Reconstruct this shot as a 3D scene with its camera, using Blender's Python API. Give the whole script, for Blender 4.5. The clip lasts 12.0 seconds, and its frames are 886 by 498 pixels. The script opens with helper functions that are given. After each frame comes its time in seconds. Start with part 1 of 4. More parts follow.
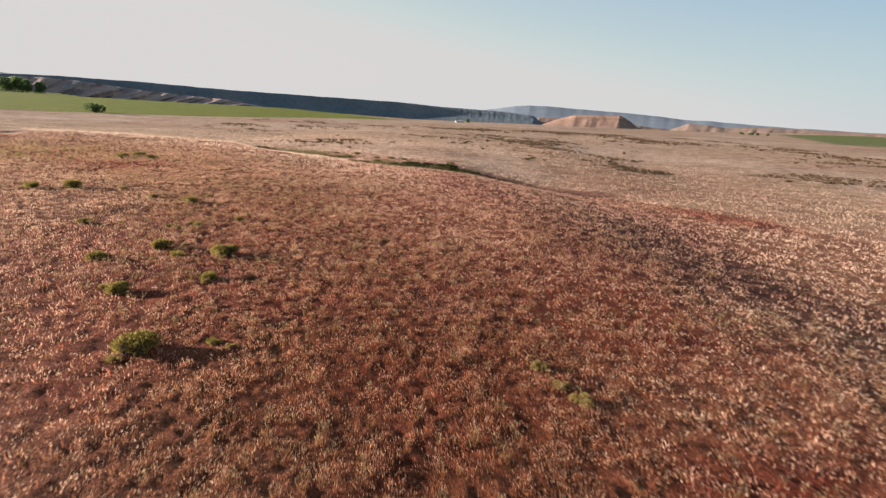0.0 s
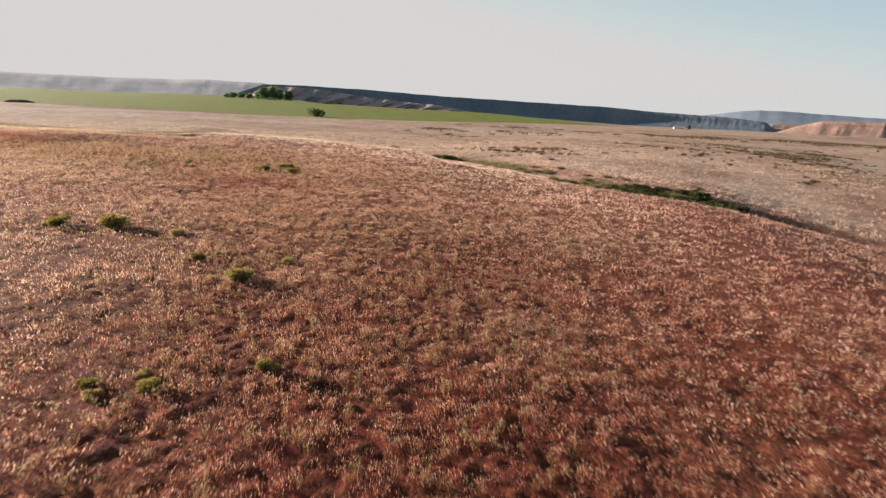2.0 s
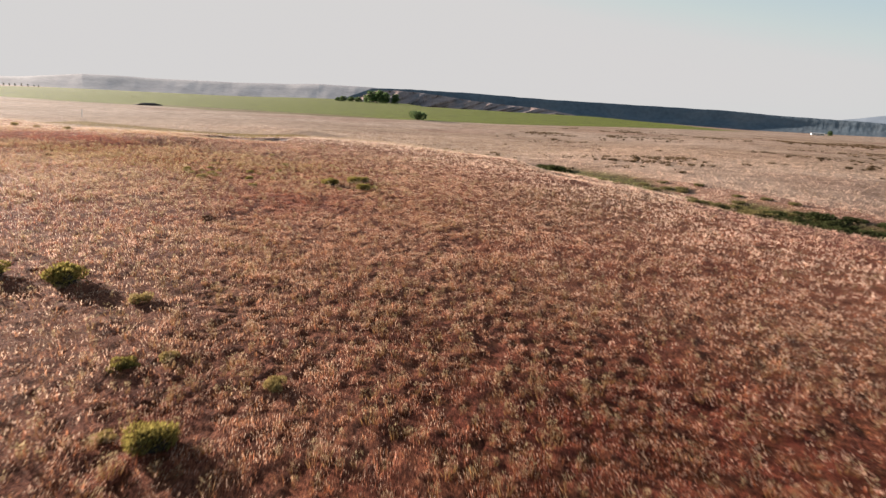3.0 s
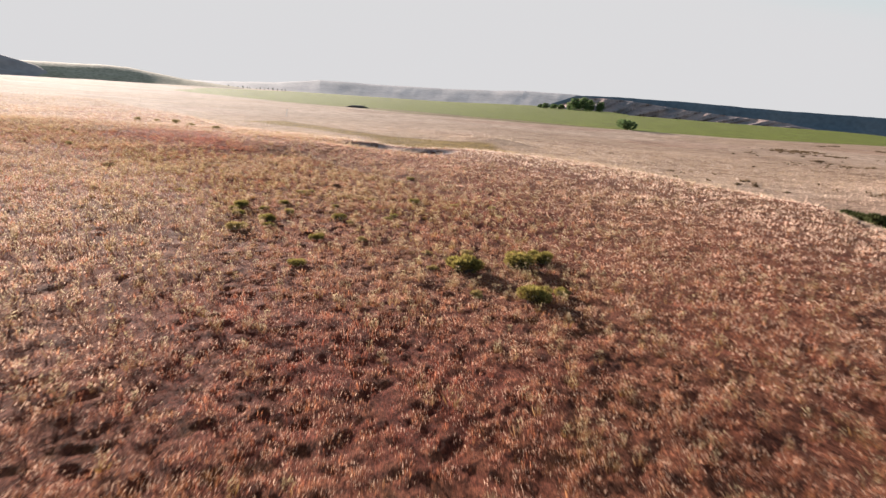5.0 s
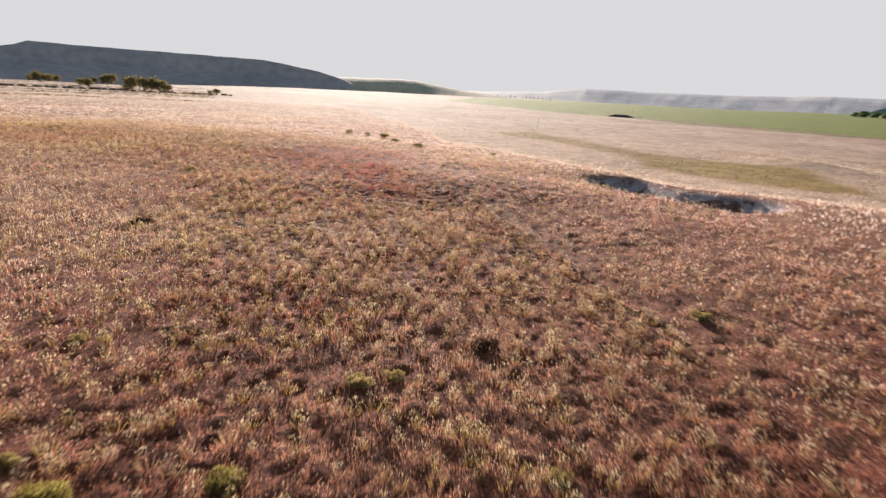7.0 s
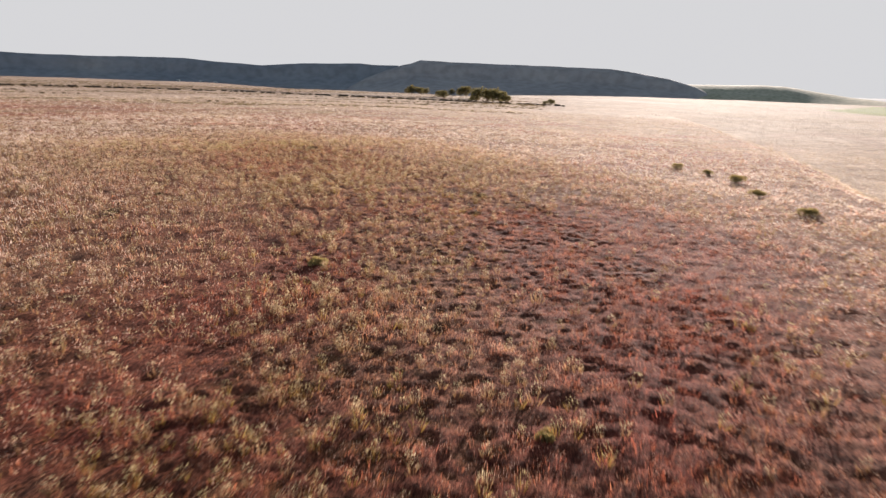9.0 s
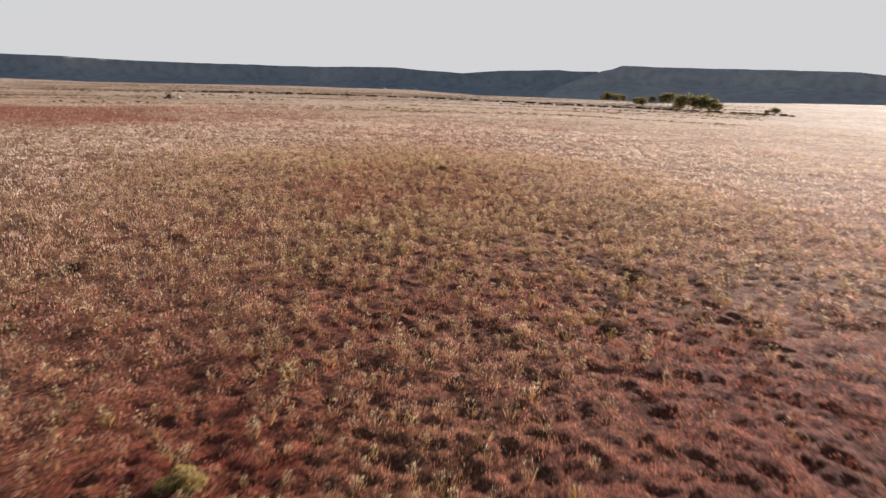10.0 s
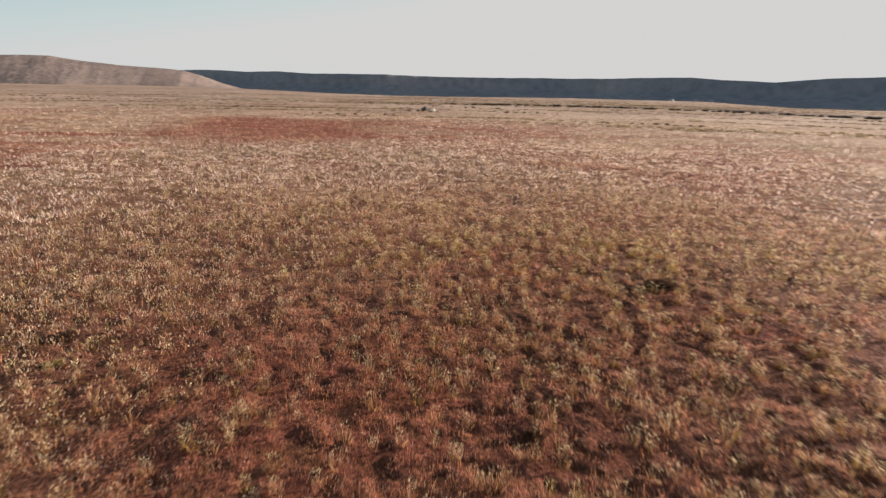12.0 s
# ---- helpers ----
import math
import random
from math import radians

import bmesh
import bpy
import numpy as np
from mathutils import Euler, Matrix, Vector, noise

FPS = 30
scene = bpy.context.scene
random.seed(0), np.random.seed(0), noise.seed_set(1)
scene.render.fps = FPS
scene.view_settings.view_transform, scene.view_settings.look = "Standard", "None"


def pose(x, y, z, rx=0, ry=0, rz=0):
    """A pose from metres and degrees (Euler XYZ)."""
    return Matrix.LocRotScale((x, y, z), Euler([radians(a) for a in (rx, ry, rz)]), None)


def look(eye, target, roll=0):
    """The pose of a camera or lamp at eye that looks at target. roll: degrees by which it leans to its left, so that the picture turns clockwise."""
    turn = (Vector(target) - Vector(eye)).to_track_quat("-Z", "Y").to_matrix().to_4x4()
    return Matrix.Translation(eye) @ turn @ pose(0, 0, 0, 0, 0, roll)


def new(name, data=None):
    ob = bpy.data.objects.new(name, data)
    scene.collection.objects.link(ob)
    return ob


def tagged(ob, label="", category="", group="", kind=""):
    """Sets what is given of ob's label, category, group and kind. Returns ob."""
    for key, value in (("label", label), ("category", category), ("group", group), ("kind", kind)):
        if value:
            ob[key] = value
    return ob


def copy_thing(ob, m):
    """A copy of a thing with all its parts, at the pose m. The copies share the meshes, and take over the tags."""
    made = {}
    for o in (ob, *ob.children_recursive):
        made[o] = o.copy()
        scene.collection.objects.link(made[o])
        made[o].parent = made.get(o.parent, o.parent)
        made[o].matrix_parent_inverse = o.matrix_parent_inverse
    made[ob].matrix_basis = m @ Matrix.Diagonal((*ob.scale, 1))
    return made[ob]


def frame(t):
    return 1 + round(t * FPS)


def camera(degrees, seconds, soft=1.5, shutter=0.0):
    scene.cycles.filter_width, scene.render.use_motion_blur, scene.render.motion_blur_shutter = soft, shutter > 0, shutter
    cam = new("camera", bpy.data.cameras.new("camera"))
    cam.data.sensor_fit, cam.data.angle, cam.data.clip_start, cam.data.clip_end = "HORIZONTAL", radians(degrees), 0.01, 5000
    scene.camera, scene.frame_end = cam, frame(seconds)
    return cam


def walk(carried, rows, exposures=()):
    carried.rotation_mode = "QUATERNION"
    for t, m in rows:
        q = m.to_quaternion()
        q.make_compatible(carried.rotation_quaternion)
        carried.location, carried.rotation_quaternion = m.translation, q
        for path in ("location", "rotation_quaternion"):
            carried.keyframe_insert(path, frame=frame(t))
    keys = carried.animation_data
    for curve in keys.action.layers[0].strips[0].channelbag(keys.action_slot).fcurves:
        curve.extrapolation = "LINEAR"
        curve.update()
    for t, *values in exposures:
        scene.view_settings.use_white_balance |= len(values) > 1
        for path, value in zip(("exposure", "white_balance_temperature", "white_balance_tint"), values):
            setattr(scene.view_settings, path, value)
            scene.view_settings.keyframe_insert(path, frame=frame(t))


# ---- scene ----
cam = camera(77.0, 12.0, soft=1.4, shutter=0.2)
PATH = [
    (0, (-0.027, -0.291, 5.602), (-0.021, 1.65, 5.122), 3.0),
    (0.5, (-0.279, 4.141, 5.487), (-0.422, 6.077, 5.003), 3.0),
    (1, (-0.892, 8.643, 5.39), (-1.22, 10.554, 4.9), 3.0),
    (1.5, (-1.818, 13.027, 5.252), (-2.305, 14.904, 4.76), 3.0),
    (2, (-3.166, 17.39, 5.164), (-3.832, 19.209, 4.667), 2.9),
    (2.5, (-4.825, 21.575, 5.063), (-5.649, 23.327, 4.563), 2.9),
    (3, (-6.829, 25.648, 4.997), (-7.809, 27.317, 4.494), 2.9),
    (3.2, (-7.736, 27.223, 4.954), (-8.776, 28.856, 4.45), 2.8),
    (4.8, (-17.204, 39.253, 4.498), (-18.647, 40.537, 3.979), 3.9),
    (5, (-18.627, 40.659, 4.448), (-20.11, 41.896, 3.93), 3.9),
    (5.5, (-22.022, 43.584, 4.422), (-23.644, 44.629, 3.896), 3.8),
    (6, (-25.636, 46.167, 4.383), (-27.341, 47.069, 3.854), 3.7),
    (6.5, (-29.531, 48.489, 4.336), (-31.306, 49.243, 3.804), 3.5),
    (7, (-33.624, 50.437, 4.326), (-35.494, 50.895, 3.783), 3.2),
    (7.2, (-35.064, 50.99, 4.342), (-36.952, 51.361, 3.796), 3.1),
    (8.8, (-48.709, 52.269, 4.461), (-50.558, 51.751, 3.9), 2.4),
    (9, (-50.709, 52.254, 4.522), (-52.513, 51.605, 3.955), 2.3),
    (9.5, (-55.332, 51.632, 4.53), (-57.001, 50.689, 3.96), 2.1),
    (10, (-59.806, 50.316, 4.486), (-61.291, 49.103, 3.917), 2.0),
    (10.5, (-64.033, 48.42, 4.416), (-65.291, 46.972, 3.848), 1.7),
    (11, (-67.668, 46.052, 4.373), (-68.786, 44.492, 3.81), 1.7),
    (11.5, (-70.936, 43.235, 4.351), (-71.994, 41.631, 3.794), 1.5),
    (12, (-73.623, 40.255, 4.256), (-74.364, 38.483, 3.701), 1.3),
]
walk(cam, [(t, look(eye, target, roll)) for t, eye, target, roll in PATH],
     exposures=[(0, 1.62, 6500, 12), (3.2, 1.58, 6450, 12), (5, 1.68, 6300, 12), (7.2, 1.68, 6250, 12), (9.5, 1.6, 6250, 12), (11, 1.56, 6350, 11), (12, 1.56, 6450, 11)])

# ---------------------------------------------------------------- light
SUN_AZ, SUN_EL = 86.0, 10.0         # degrees, counted from +y towards -x
sun_dir = Vector((-math.sin(radians(SUN_AZ)) * math.cos(radians(SUN_EL)),
                  math.cos(radians(SUN_AZ)) * math.cos(radians(SUN_EL)), math.sin(radians(SUN_EL))))
sun_data = bpy.data.lights.new("sun", "SUN")
sun_data.energy, sun_data.angle, sun_data.color = 5.0, radians(0.6), (1.0, 0.865, 0.74)
sun = new("sun", sun_data)
sun.matrix_world = look((0, 0, 60), Vector((0, 0, 60)) - sun_dir)

world = bpy.data.worlds.new("evening_sky")
scene.world = world
world.use_nodes = True
wn, wl = world.node_tree.nodes, world.node_tree.links
wn.clear()
sky = wn.new("ShaderNodeTexSky")
sky.sky_type, sky.sun_disc = "NISHITA", False
sky.sun_elevation, sky.sun_rotation = radians(SUN_EL), radians(-SUN_AZ)
sky.air_density, sky.dust_density, sky.ozone_density = 1.0, 2.0, 1.5
sky_bg = wn.new("ShaderNodeBackground")
sky_bg.inputs["Strength"].default_value = 0.05
toward = wn.new("ShaderNodeVectorMath")
toward.operation = "DOT_PRODUCT"
toward.inputs[1].default_value = sun_dir
sky_co = wn.new("ShaderNodeTexCoord")
height = wn.new("ShaderNodeSeparateXYZ")
haze_ramp = wn.new("ShaderNodeValToRGB")
haze_stops = [(0.0, (0.117, 0.158, 0.182)), (0.3, (0.162, 0.19, 0.206)), (0.52, (0.209, 0.212, 0.216)), (1.0, (0.217, 0.212, 0.203))]
while len(haze_ramp.color_ramp.elements) < len(haze_stops):
    haze_ramp.color_ramp.elements.new(0.5)
for e, (pos, col) in zip(haze_ramp.color_ramp.elements, haze_stops):
    e.position, e.color = pos, (*col, 1)
half_turn = wn.new("ShaderNodeMapRange")
half_turn.inputs["From Min"].default_value, half_turn.inputs["From Max"].default_value = -1.0, 1.0
half_turn.inputs["To Min"].default_value, half_turn.inputs["To Max"].default_value = 0.25, 1.25
lower = wn.new("ShaderNodeMath")
lower.operation = "MULTIPLY_ADD"
lower.inputs[1].default_value = -2.9
wl.new(sky_co.outputs["Generated"], toward.inputs[0])
wl.new(sky_co.outputs["Generated"], height.inputs[0])
wl.new(toward.outputs["Value"], half_turn.inputs["Value"])
wl.new(height.outputs["Z"], lower.inputs[0])
wl.new(half_turn.outputs["Result"], lower.inputs[2])
wl.new(lower.outputs[0], haze_ramp.inputs["Fac"])
w_out = wn.new("ShaderNodeOutputWorld")


def world_mix(kind, a, b):
    x = wn.new("ShaderNodeMix")
    x.data_type, x.blend_type = "RGBA", kind
    x.inputs["Factor"].default_value = 1.0
    for socket, value in (("A", a), ("B", b)):
        if isinstance(value, tuple):
            x.inputs[socket].default_value = value
        else:
            wl.new(value, x.inputs[socket])
    return x.outputs["Result"]


thin_air = world_mix("MULTIPLY", sky.outputs["Color"], (0.005, 0.0075, 0.0128, 1))
zenith = wn.new("ShaderNodeMapRange")
zenith.interpolation_type = "SMOOTHSTEP"
for key, value in (("From Min", 0.22), ("From Max", 0.85), ("To Min", 1.0), ("To Max", 0.3)):
    zenith.inputs[key].default_value = value
wl.new(height.outputs["Z"], zenith.inputs["Value"])
overhead = wn.new("ShaderNodeCombineColor")
for socket in ("Red", "Green", "Blue"):
    wl.new(zenith.outputs["Result"], overhead.inputs[socket])
hazy = world_mix("ADD", thin_air, world_mix("MULTIPLY", haze_ramp.outputs["Color"], overhead.outputs["Color"]))
wl.new(world_mix("DARKEN", hazy, (0.223, 0.22, 0.215, 1)), sky_bg.inputs["Color"])
sky_bg.inputs["Strength"].default_value = 1.0
wl.new(sky_bg.outputs[0], w_out.inputs["Surface"])


# ---------------------------------------------------------------- small tools
def fade(a, b, x):
    u = np.clip((np.asarray(x, float) - a) / (b - a), 0, 1)
    return u * u * (3 - 2 * u)


def grain(x, y, size, seed=0):
    """Value noise, 0 to 1, with cells of that many metres."""
    x, y = np.asarray(x, float) / size, np.asarray(y, float) / size
    xi, yi = np.floor(x).astype(np.int64), np.floor(y).astype(np.int64)
    u, v = x - xi, y - yi
    u, v = u * u * (3 - 2 * u), v * v * (3 - 2 * v)

    def cell(i, j):
        h = (i * 374761393 + j * 668265263 + seed * 982451653) & 0xFFFFFFFF
        h = ((h ^ (h >> 13)) * 1274126177) & 0xFFFFFFFF
        return ((h ^ (h >> 16)) & 0xFFFF) / 65535.0

    return (cell(xi, yi) * (1 - u) + cell(xi + 1, yi) * u) * (1 - v) + (cell(xi, yi + 1) * (1 - u) + cell(xi + 1, yi + 1) * u) * v


def rough(x, y, size, seed=0, octaves=3):
    total, weight = 0.0, 0.0
    for k in range(octaves):
        total = total + grain(x, y, size / 2 ** k, seed + 17 * k) / 1.7 ** k
        weight += 1 / 1.7 ** k
    return total / weight


def near_line(x, y, line):
    """Distance in plan from points to a polyline."""
    best = np.full(np.shape(x), 1e9)
    for (ax, ay), (bx, by) in zip(line, line[1:]):
        ex, ey = bx - ax, by - ay
        u = np.clip(((x - ax) * ex + (y - ay) * ey) / (ex * ex + ey * ey), 0, 1)
        best = np.minimum(best, np.hypot(x - ax - u * ex, y - ay - u * ey))
    return best


def away(x, y):
    """Bearing (degrees from +y towards -x) and distance from the middle of the meadow."""
    dx, dy = np.asarray(x, float) + 35, np.asarray(y, float) - 40
    return np.degrees(np.arctan2(-dx, dy)), np.hypot(dx, dy)


# ---------------------------------------------------------------- the lie of the land
TRACK = [(-0.0, 0), (-0.9, 9), (-3.2, 17.5), (-6.8, 25.7), (-12, 33.5), (-18.6, 40.7), (-25.6, 46.2), (-33.6, 50.4), (-42, 52.6), (-50.7, 52.3), (-59.8, 50.3),
         (-67.7, 46), (-73.6, 40), (-80, 31)]
EDGE = [(-400, 40), (-110, 62), (-85, 62), (-66, 67), (-58, 69), (-53, 75), (-47, 78), (-36, 77), (-29, 76), (-22, 67), (-15, 63.5), (-9, 57.5),
        (-5, 54), (2, 52), (10, 50), (17, 44), (24, 40), (60, 30), (400, 0)]
WASH = [(-30, 87), (-21.5, 81.5), (-12.4, 73), (-7.5, 69), (-3.8, 66), (1.6, 63.5), (7, 60.5), (10.8, 58.2), (15, 56)]
BANK = [(-60.0, 66.3), (-58.5, 66.2), (-56.8, 66.4), (-54.8, 67.3), (-53.4, 68.1)]
TROUGH = [(-262, -17), (-243, -57), (-230, -81), (-228, -107), (-193, -135), (-164, -153), (-128, -163), (-90, -169), (-40, -187)]
RIM = {-180: 745, -172: 1500, -150: 1500, -60: 1500, -37: 1500, -30: 620, -20: 440, -9: 415, -1: 405, 5: 470, 13: 650, 24: 715, 32: 820, 36: 1800,
       76: 1800, 84: 900, 90: 760, 95: 540, 104: 300, 122: 300, 130: 440, 140: 430, 150: 372, 157: 348, 164: 400, 173: 590, 180: 745}


def land(x, y):
    x, y = np.asarray(x, float), np.asarray(y, float)
    az, r = away(x, y)
    d = y - np.interp(x, [p[0] for p in EDGE], [p[1] for p in EDGE])
    low = np.interp(x, [-140, -90, -38, -26, -14, 0, 40], [-2.8, -2.6, -1.6, -1.0, -0.4, 0.0, 0.0])
    run = np.interp(x, [-8, 10], [7.0, 20.0])
    z = low * fade(-0.1, 1.0, (d + 1.6 * (rough(x, y, 9, 4) - 0.5)) / run)
    z = z + 0.72 * np.exp(-((d + 8) / 9.0) ** 2) * np.exp(-((x + 48) / 22.0) ** 2)
    z = z - np.exp(-((y - 66) / 20.0) ** 2) * (0.55 * fade(-24, -8, x) + 0.25 * fade(-6, 12, x))
    ease = 0.6 * np.clip(y - 62, 0, 40)
    z = z - 1.3 * fade(0, 1, (x + 0.15 * (y - 36) - 3 + ease) / (14 + 2 * ease)) * fade(-10, 20, y) - 1.0 * fade(18, 40, x) * fade(40, 80, y)
    z = z - 0.6 * np.exp(-(near_line(x, y, WASH) / 3.0) ** 2) * fade(16, 6, x)
    dip = 2.4 * np.exp(-(near_line(x, y, TROUGH) / 4.5) ** 2)
    z = z - 0.9 * np.exp(-(near_line(x, y, BANK) / 1.5) ** 4) - 0.36 * np.exp(-(near_line(x, y, [(p[0] + 1.6, p[1] - 2.2) for p in BANK]) / 3.2) ** 2)
    far = np.interp(az, [-180, -60, -20, 0, 20, 80, 95, 180], [-0.6, -1.0, -1.0, -1.6, -2.0, -2.0, -0.6, -0.6])
    t = fade(110, 230, r)
    z = z * (1 - t) + far * t
    z = z + (rough(x, y, 14, 1) - 0.5) * 0.35 * (1 - 0.6 * t) + (rough(x, y, 60, 2) - 0.5) * 0.5 * fade(25, 90, r)
    z = z + 0.004 * np.clip(r - 300, 0, None) * fade(8, 16, az) * fade(52, 42, az)
    knoll = np.exp(-(((x + 93) / 7.0) ** 2 + ((y - 112) / 4.5) ** 2))
    z = z + 1.0 * knoll
    rim = np.interp(az, list(RIM), list(RIM.values()))
    return z - dip - 0.03 * np.clip(r - rim, 0, None)


def clump_field(x, y, size=0.2):
    """Rounded grass clumps side by side: height 0 to 1 over the nearest clump, and that clump's own random number."""
    x, y = np.asarray(x, float) / size, np.asarray(y, float) / size
    xi, yi = np.floor(x).astype(np.int64), np.floor(y).astype(np.int64)
    best, own = np.full(np.shape(x), 9.0), np.zeros(np.shape(x))

    def cell(i, j, seed):
        h = (i * 374761393 + j * 668265263 + seed * 982451653) & 0xFFFFFFFF
        h = ((h ^ (h >> 13)) * 1274126177) & 0xFFFFFFFF
        return ((h ^ (h >> 16)) & 0xFFFF) / 65535.0

    for di in (-1, 0, 1):
        for dj in (-1, 0, 1):
            i, j = xi + di, yi + dj
            wide = 0.55 + 0.4 * cell(i, j, 3)
            d = np.hypot(i + cell(i, j, 1) - x, j + cell(i, j, 2) - y) / wide
            near = d < best
            best, own = np.where(near, d, best), np.where(near, cell(i, j, 4), own)
    return np.sqrt(np.clip(1 - best ** 2, 0, 1)), own


def mound(x, y):
    """Height of the grass canopy over the ground: low swells under rounded clumps."""
    a = np.abs(rough(x, y, 1.5, 71, 2) - 0.5) * 2
    s = np.abs(rough(x + 0.3 * a, y, 0.62, 73, 2) - 0.5) * 2
    dome, own = clump_field(x, y)
    puffy = 0.34 - 0.04 * inside(x, y, PUFFY, 3.0)
    return 0.01 + puffy * (0.2 * np.sqrt(a) * (0.4 + 0.6 * rough(x, y, 4.0, 75, 2)) + 0.14 * np.sqrt(s)) + (0.02 + 0.05 * own) * dome


def inside(x, y, ring, soft):
    """1 inside a polygon, 0 outside, with a soft and slightly ragged edge."""
    x, y = np.asarray(x, float), np.asarray(y, float)
    hit = np.zeros(np.shape(x), bool)
    for (ax, ay), (bx, by) in zip(ring, ring[1:] + ring[:1]):
        cross = (ay > y) != (by > y)
        hit ^= cross & (x < (bx - ax) * (y - ay) / (by - ay + 1e-9) + ax)
    gap = near_line(x, y, ring + ring[:1]) * np.where(hit, 1, -1)
    return fade(-soft, soft, gap + soft * 2.0 * (rough(x, y, soft * 4, 9) - 0.5))


FIELD = [(-30, 380), (-75, 320), (-107, 245), (-138, 224), (-165, 203), (-200, 181), (-245, 172), (-300, 158), (-460, 150), (-900, 300), (-1800, 900),
         (-1500, 1700), (-560, 1150), (-190, 780)]
FIELD_EAST = [(205, 300), (245, 300), (900, 1000), (900, 1250), (380, 660)]
WEEDS = [(-146, 96), (-124, 97), (-104, 98), (-97, 104), (-88, 108), (-80, 103), (-71, 97), (-79, 90), (-89, 87), (-104, 92), (-120, 90), (-140, 84)]
RED_A = [(-72, -45), (-80, -42), (-93, -29), (-90, -12), (-85, -4), (-76, -6), (-70, -20)]
RED_B = [(-90.5, 11.5), (-95, 18.5), (-98, 19.5), (-97, 14), (-93, 10.5)]
RED_C = [(16, 52.5), (16, 47), (20, 41), (25, 38), (26, 43), (22, 49)]
BROW = [(-75, 62), (-56, 68), (-36, 75), (-22, 66), (-6, 53), (6, 46), (9, 34), (4, 24), (-8, 22), (-22, 28), (-34, 36), (-50, 56), (-66, 56)]
SLOPE_SHADE = [(-15, 70), (-9.5, 62), (-5.5, 57.5), (-2.5, 54), (-1, 48), (1, 41), (3.5, 30), (5.5, 20), (15, 17), (18, 36), (18, 54), (9, 60), (3, 64), (-4, 66.5), (-9, 70)]
RUSTY = [(-5, 69), (4, 64), (16, 52), (26, 46), (36, 58), (24, 82), (4, 88)]
FALLOW = [(-138, 224), (-200, 181), (-250, 176), (-290, 182), (-240, 196), (-180, 214)]


PUFFY = [(-58, 53), (-72, 50), (-78, 56), (-72, 63), (-60, 64), (-48, 66), (-40, 66), (-44, 60)]
CRIMSON = [[(-60, 50), (-64.5, 47.6), (-68, 47.4), (-74, 50.7), (-70, 55), (-62, 54.8), (-54, 55), (-54, 52)], [(-38, 47), (-42.2, 45.5), (-43.5, 50), (-38.2, 50.3)],
           [(-72.5, 30.5), (-76, 31.5), (-77, 36), (-72.8, 35)], [(-5, 15.5), (0.5, 16.5), (3.5, 12), (-1, 9)], [(-54.6, 43.6), (-57.4, 45), (-56, 46.6), (-54, 46)], [(-62, 37.5), (-64.6, 41), (-63, 43.6), (-61.4, 42)],
           [(-66.4, 39.6), (-71.4, 43.4), (-69.4, 45), (-65.4, 42)]]


def crimson(x, y):
    """Open mats of crimson grass without tufts."""
    return np.maximum.reduce([inside(x, y, ring, 2.4) * (1.0 if k == 0 else 0.6) for k, ring in enumerate(CRIMSON)])


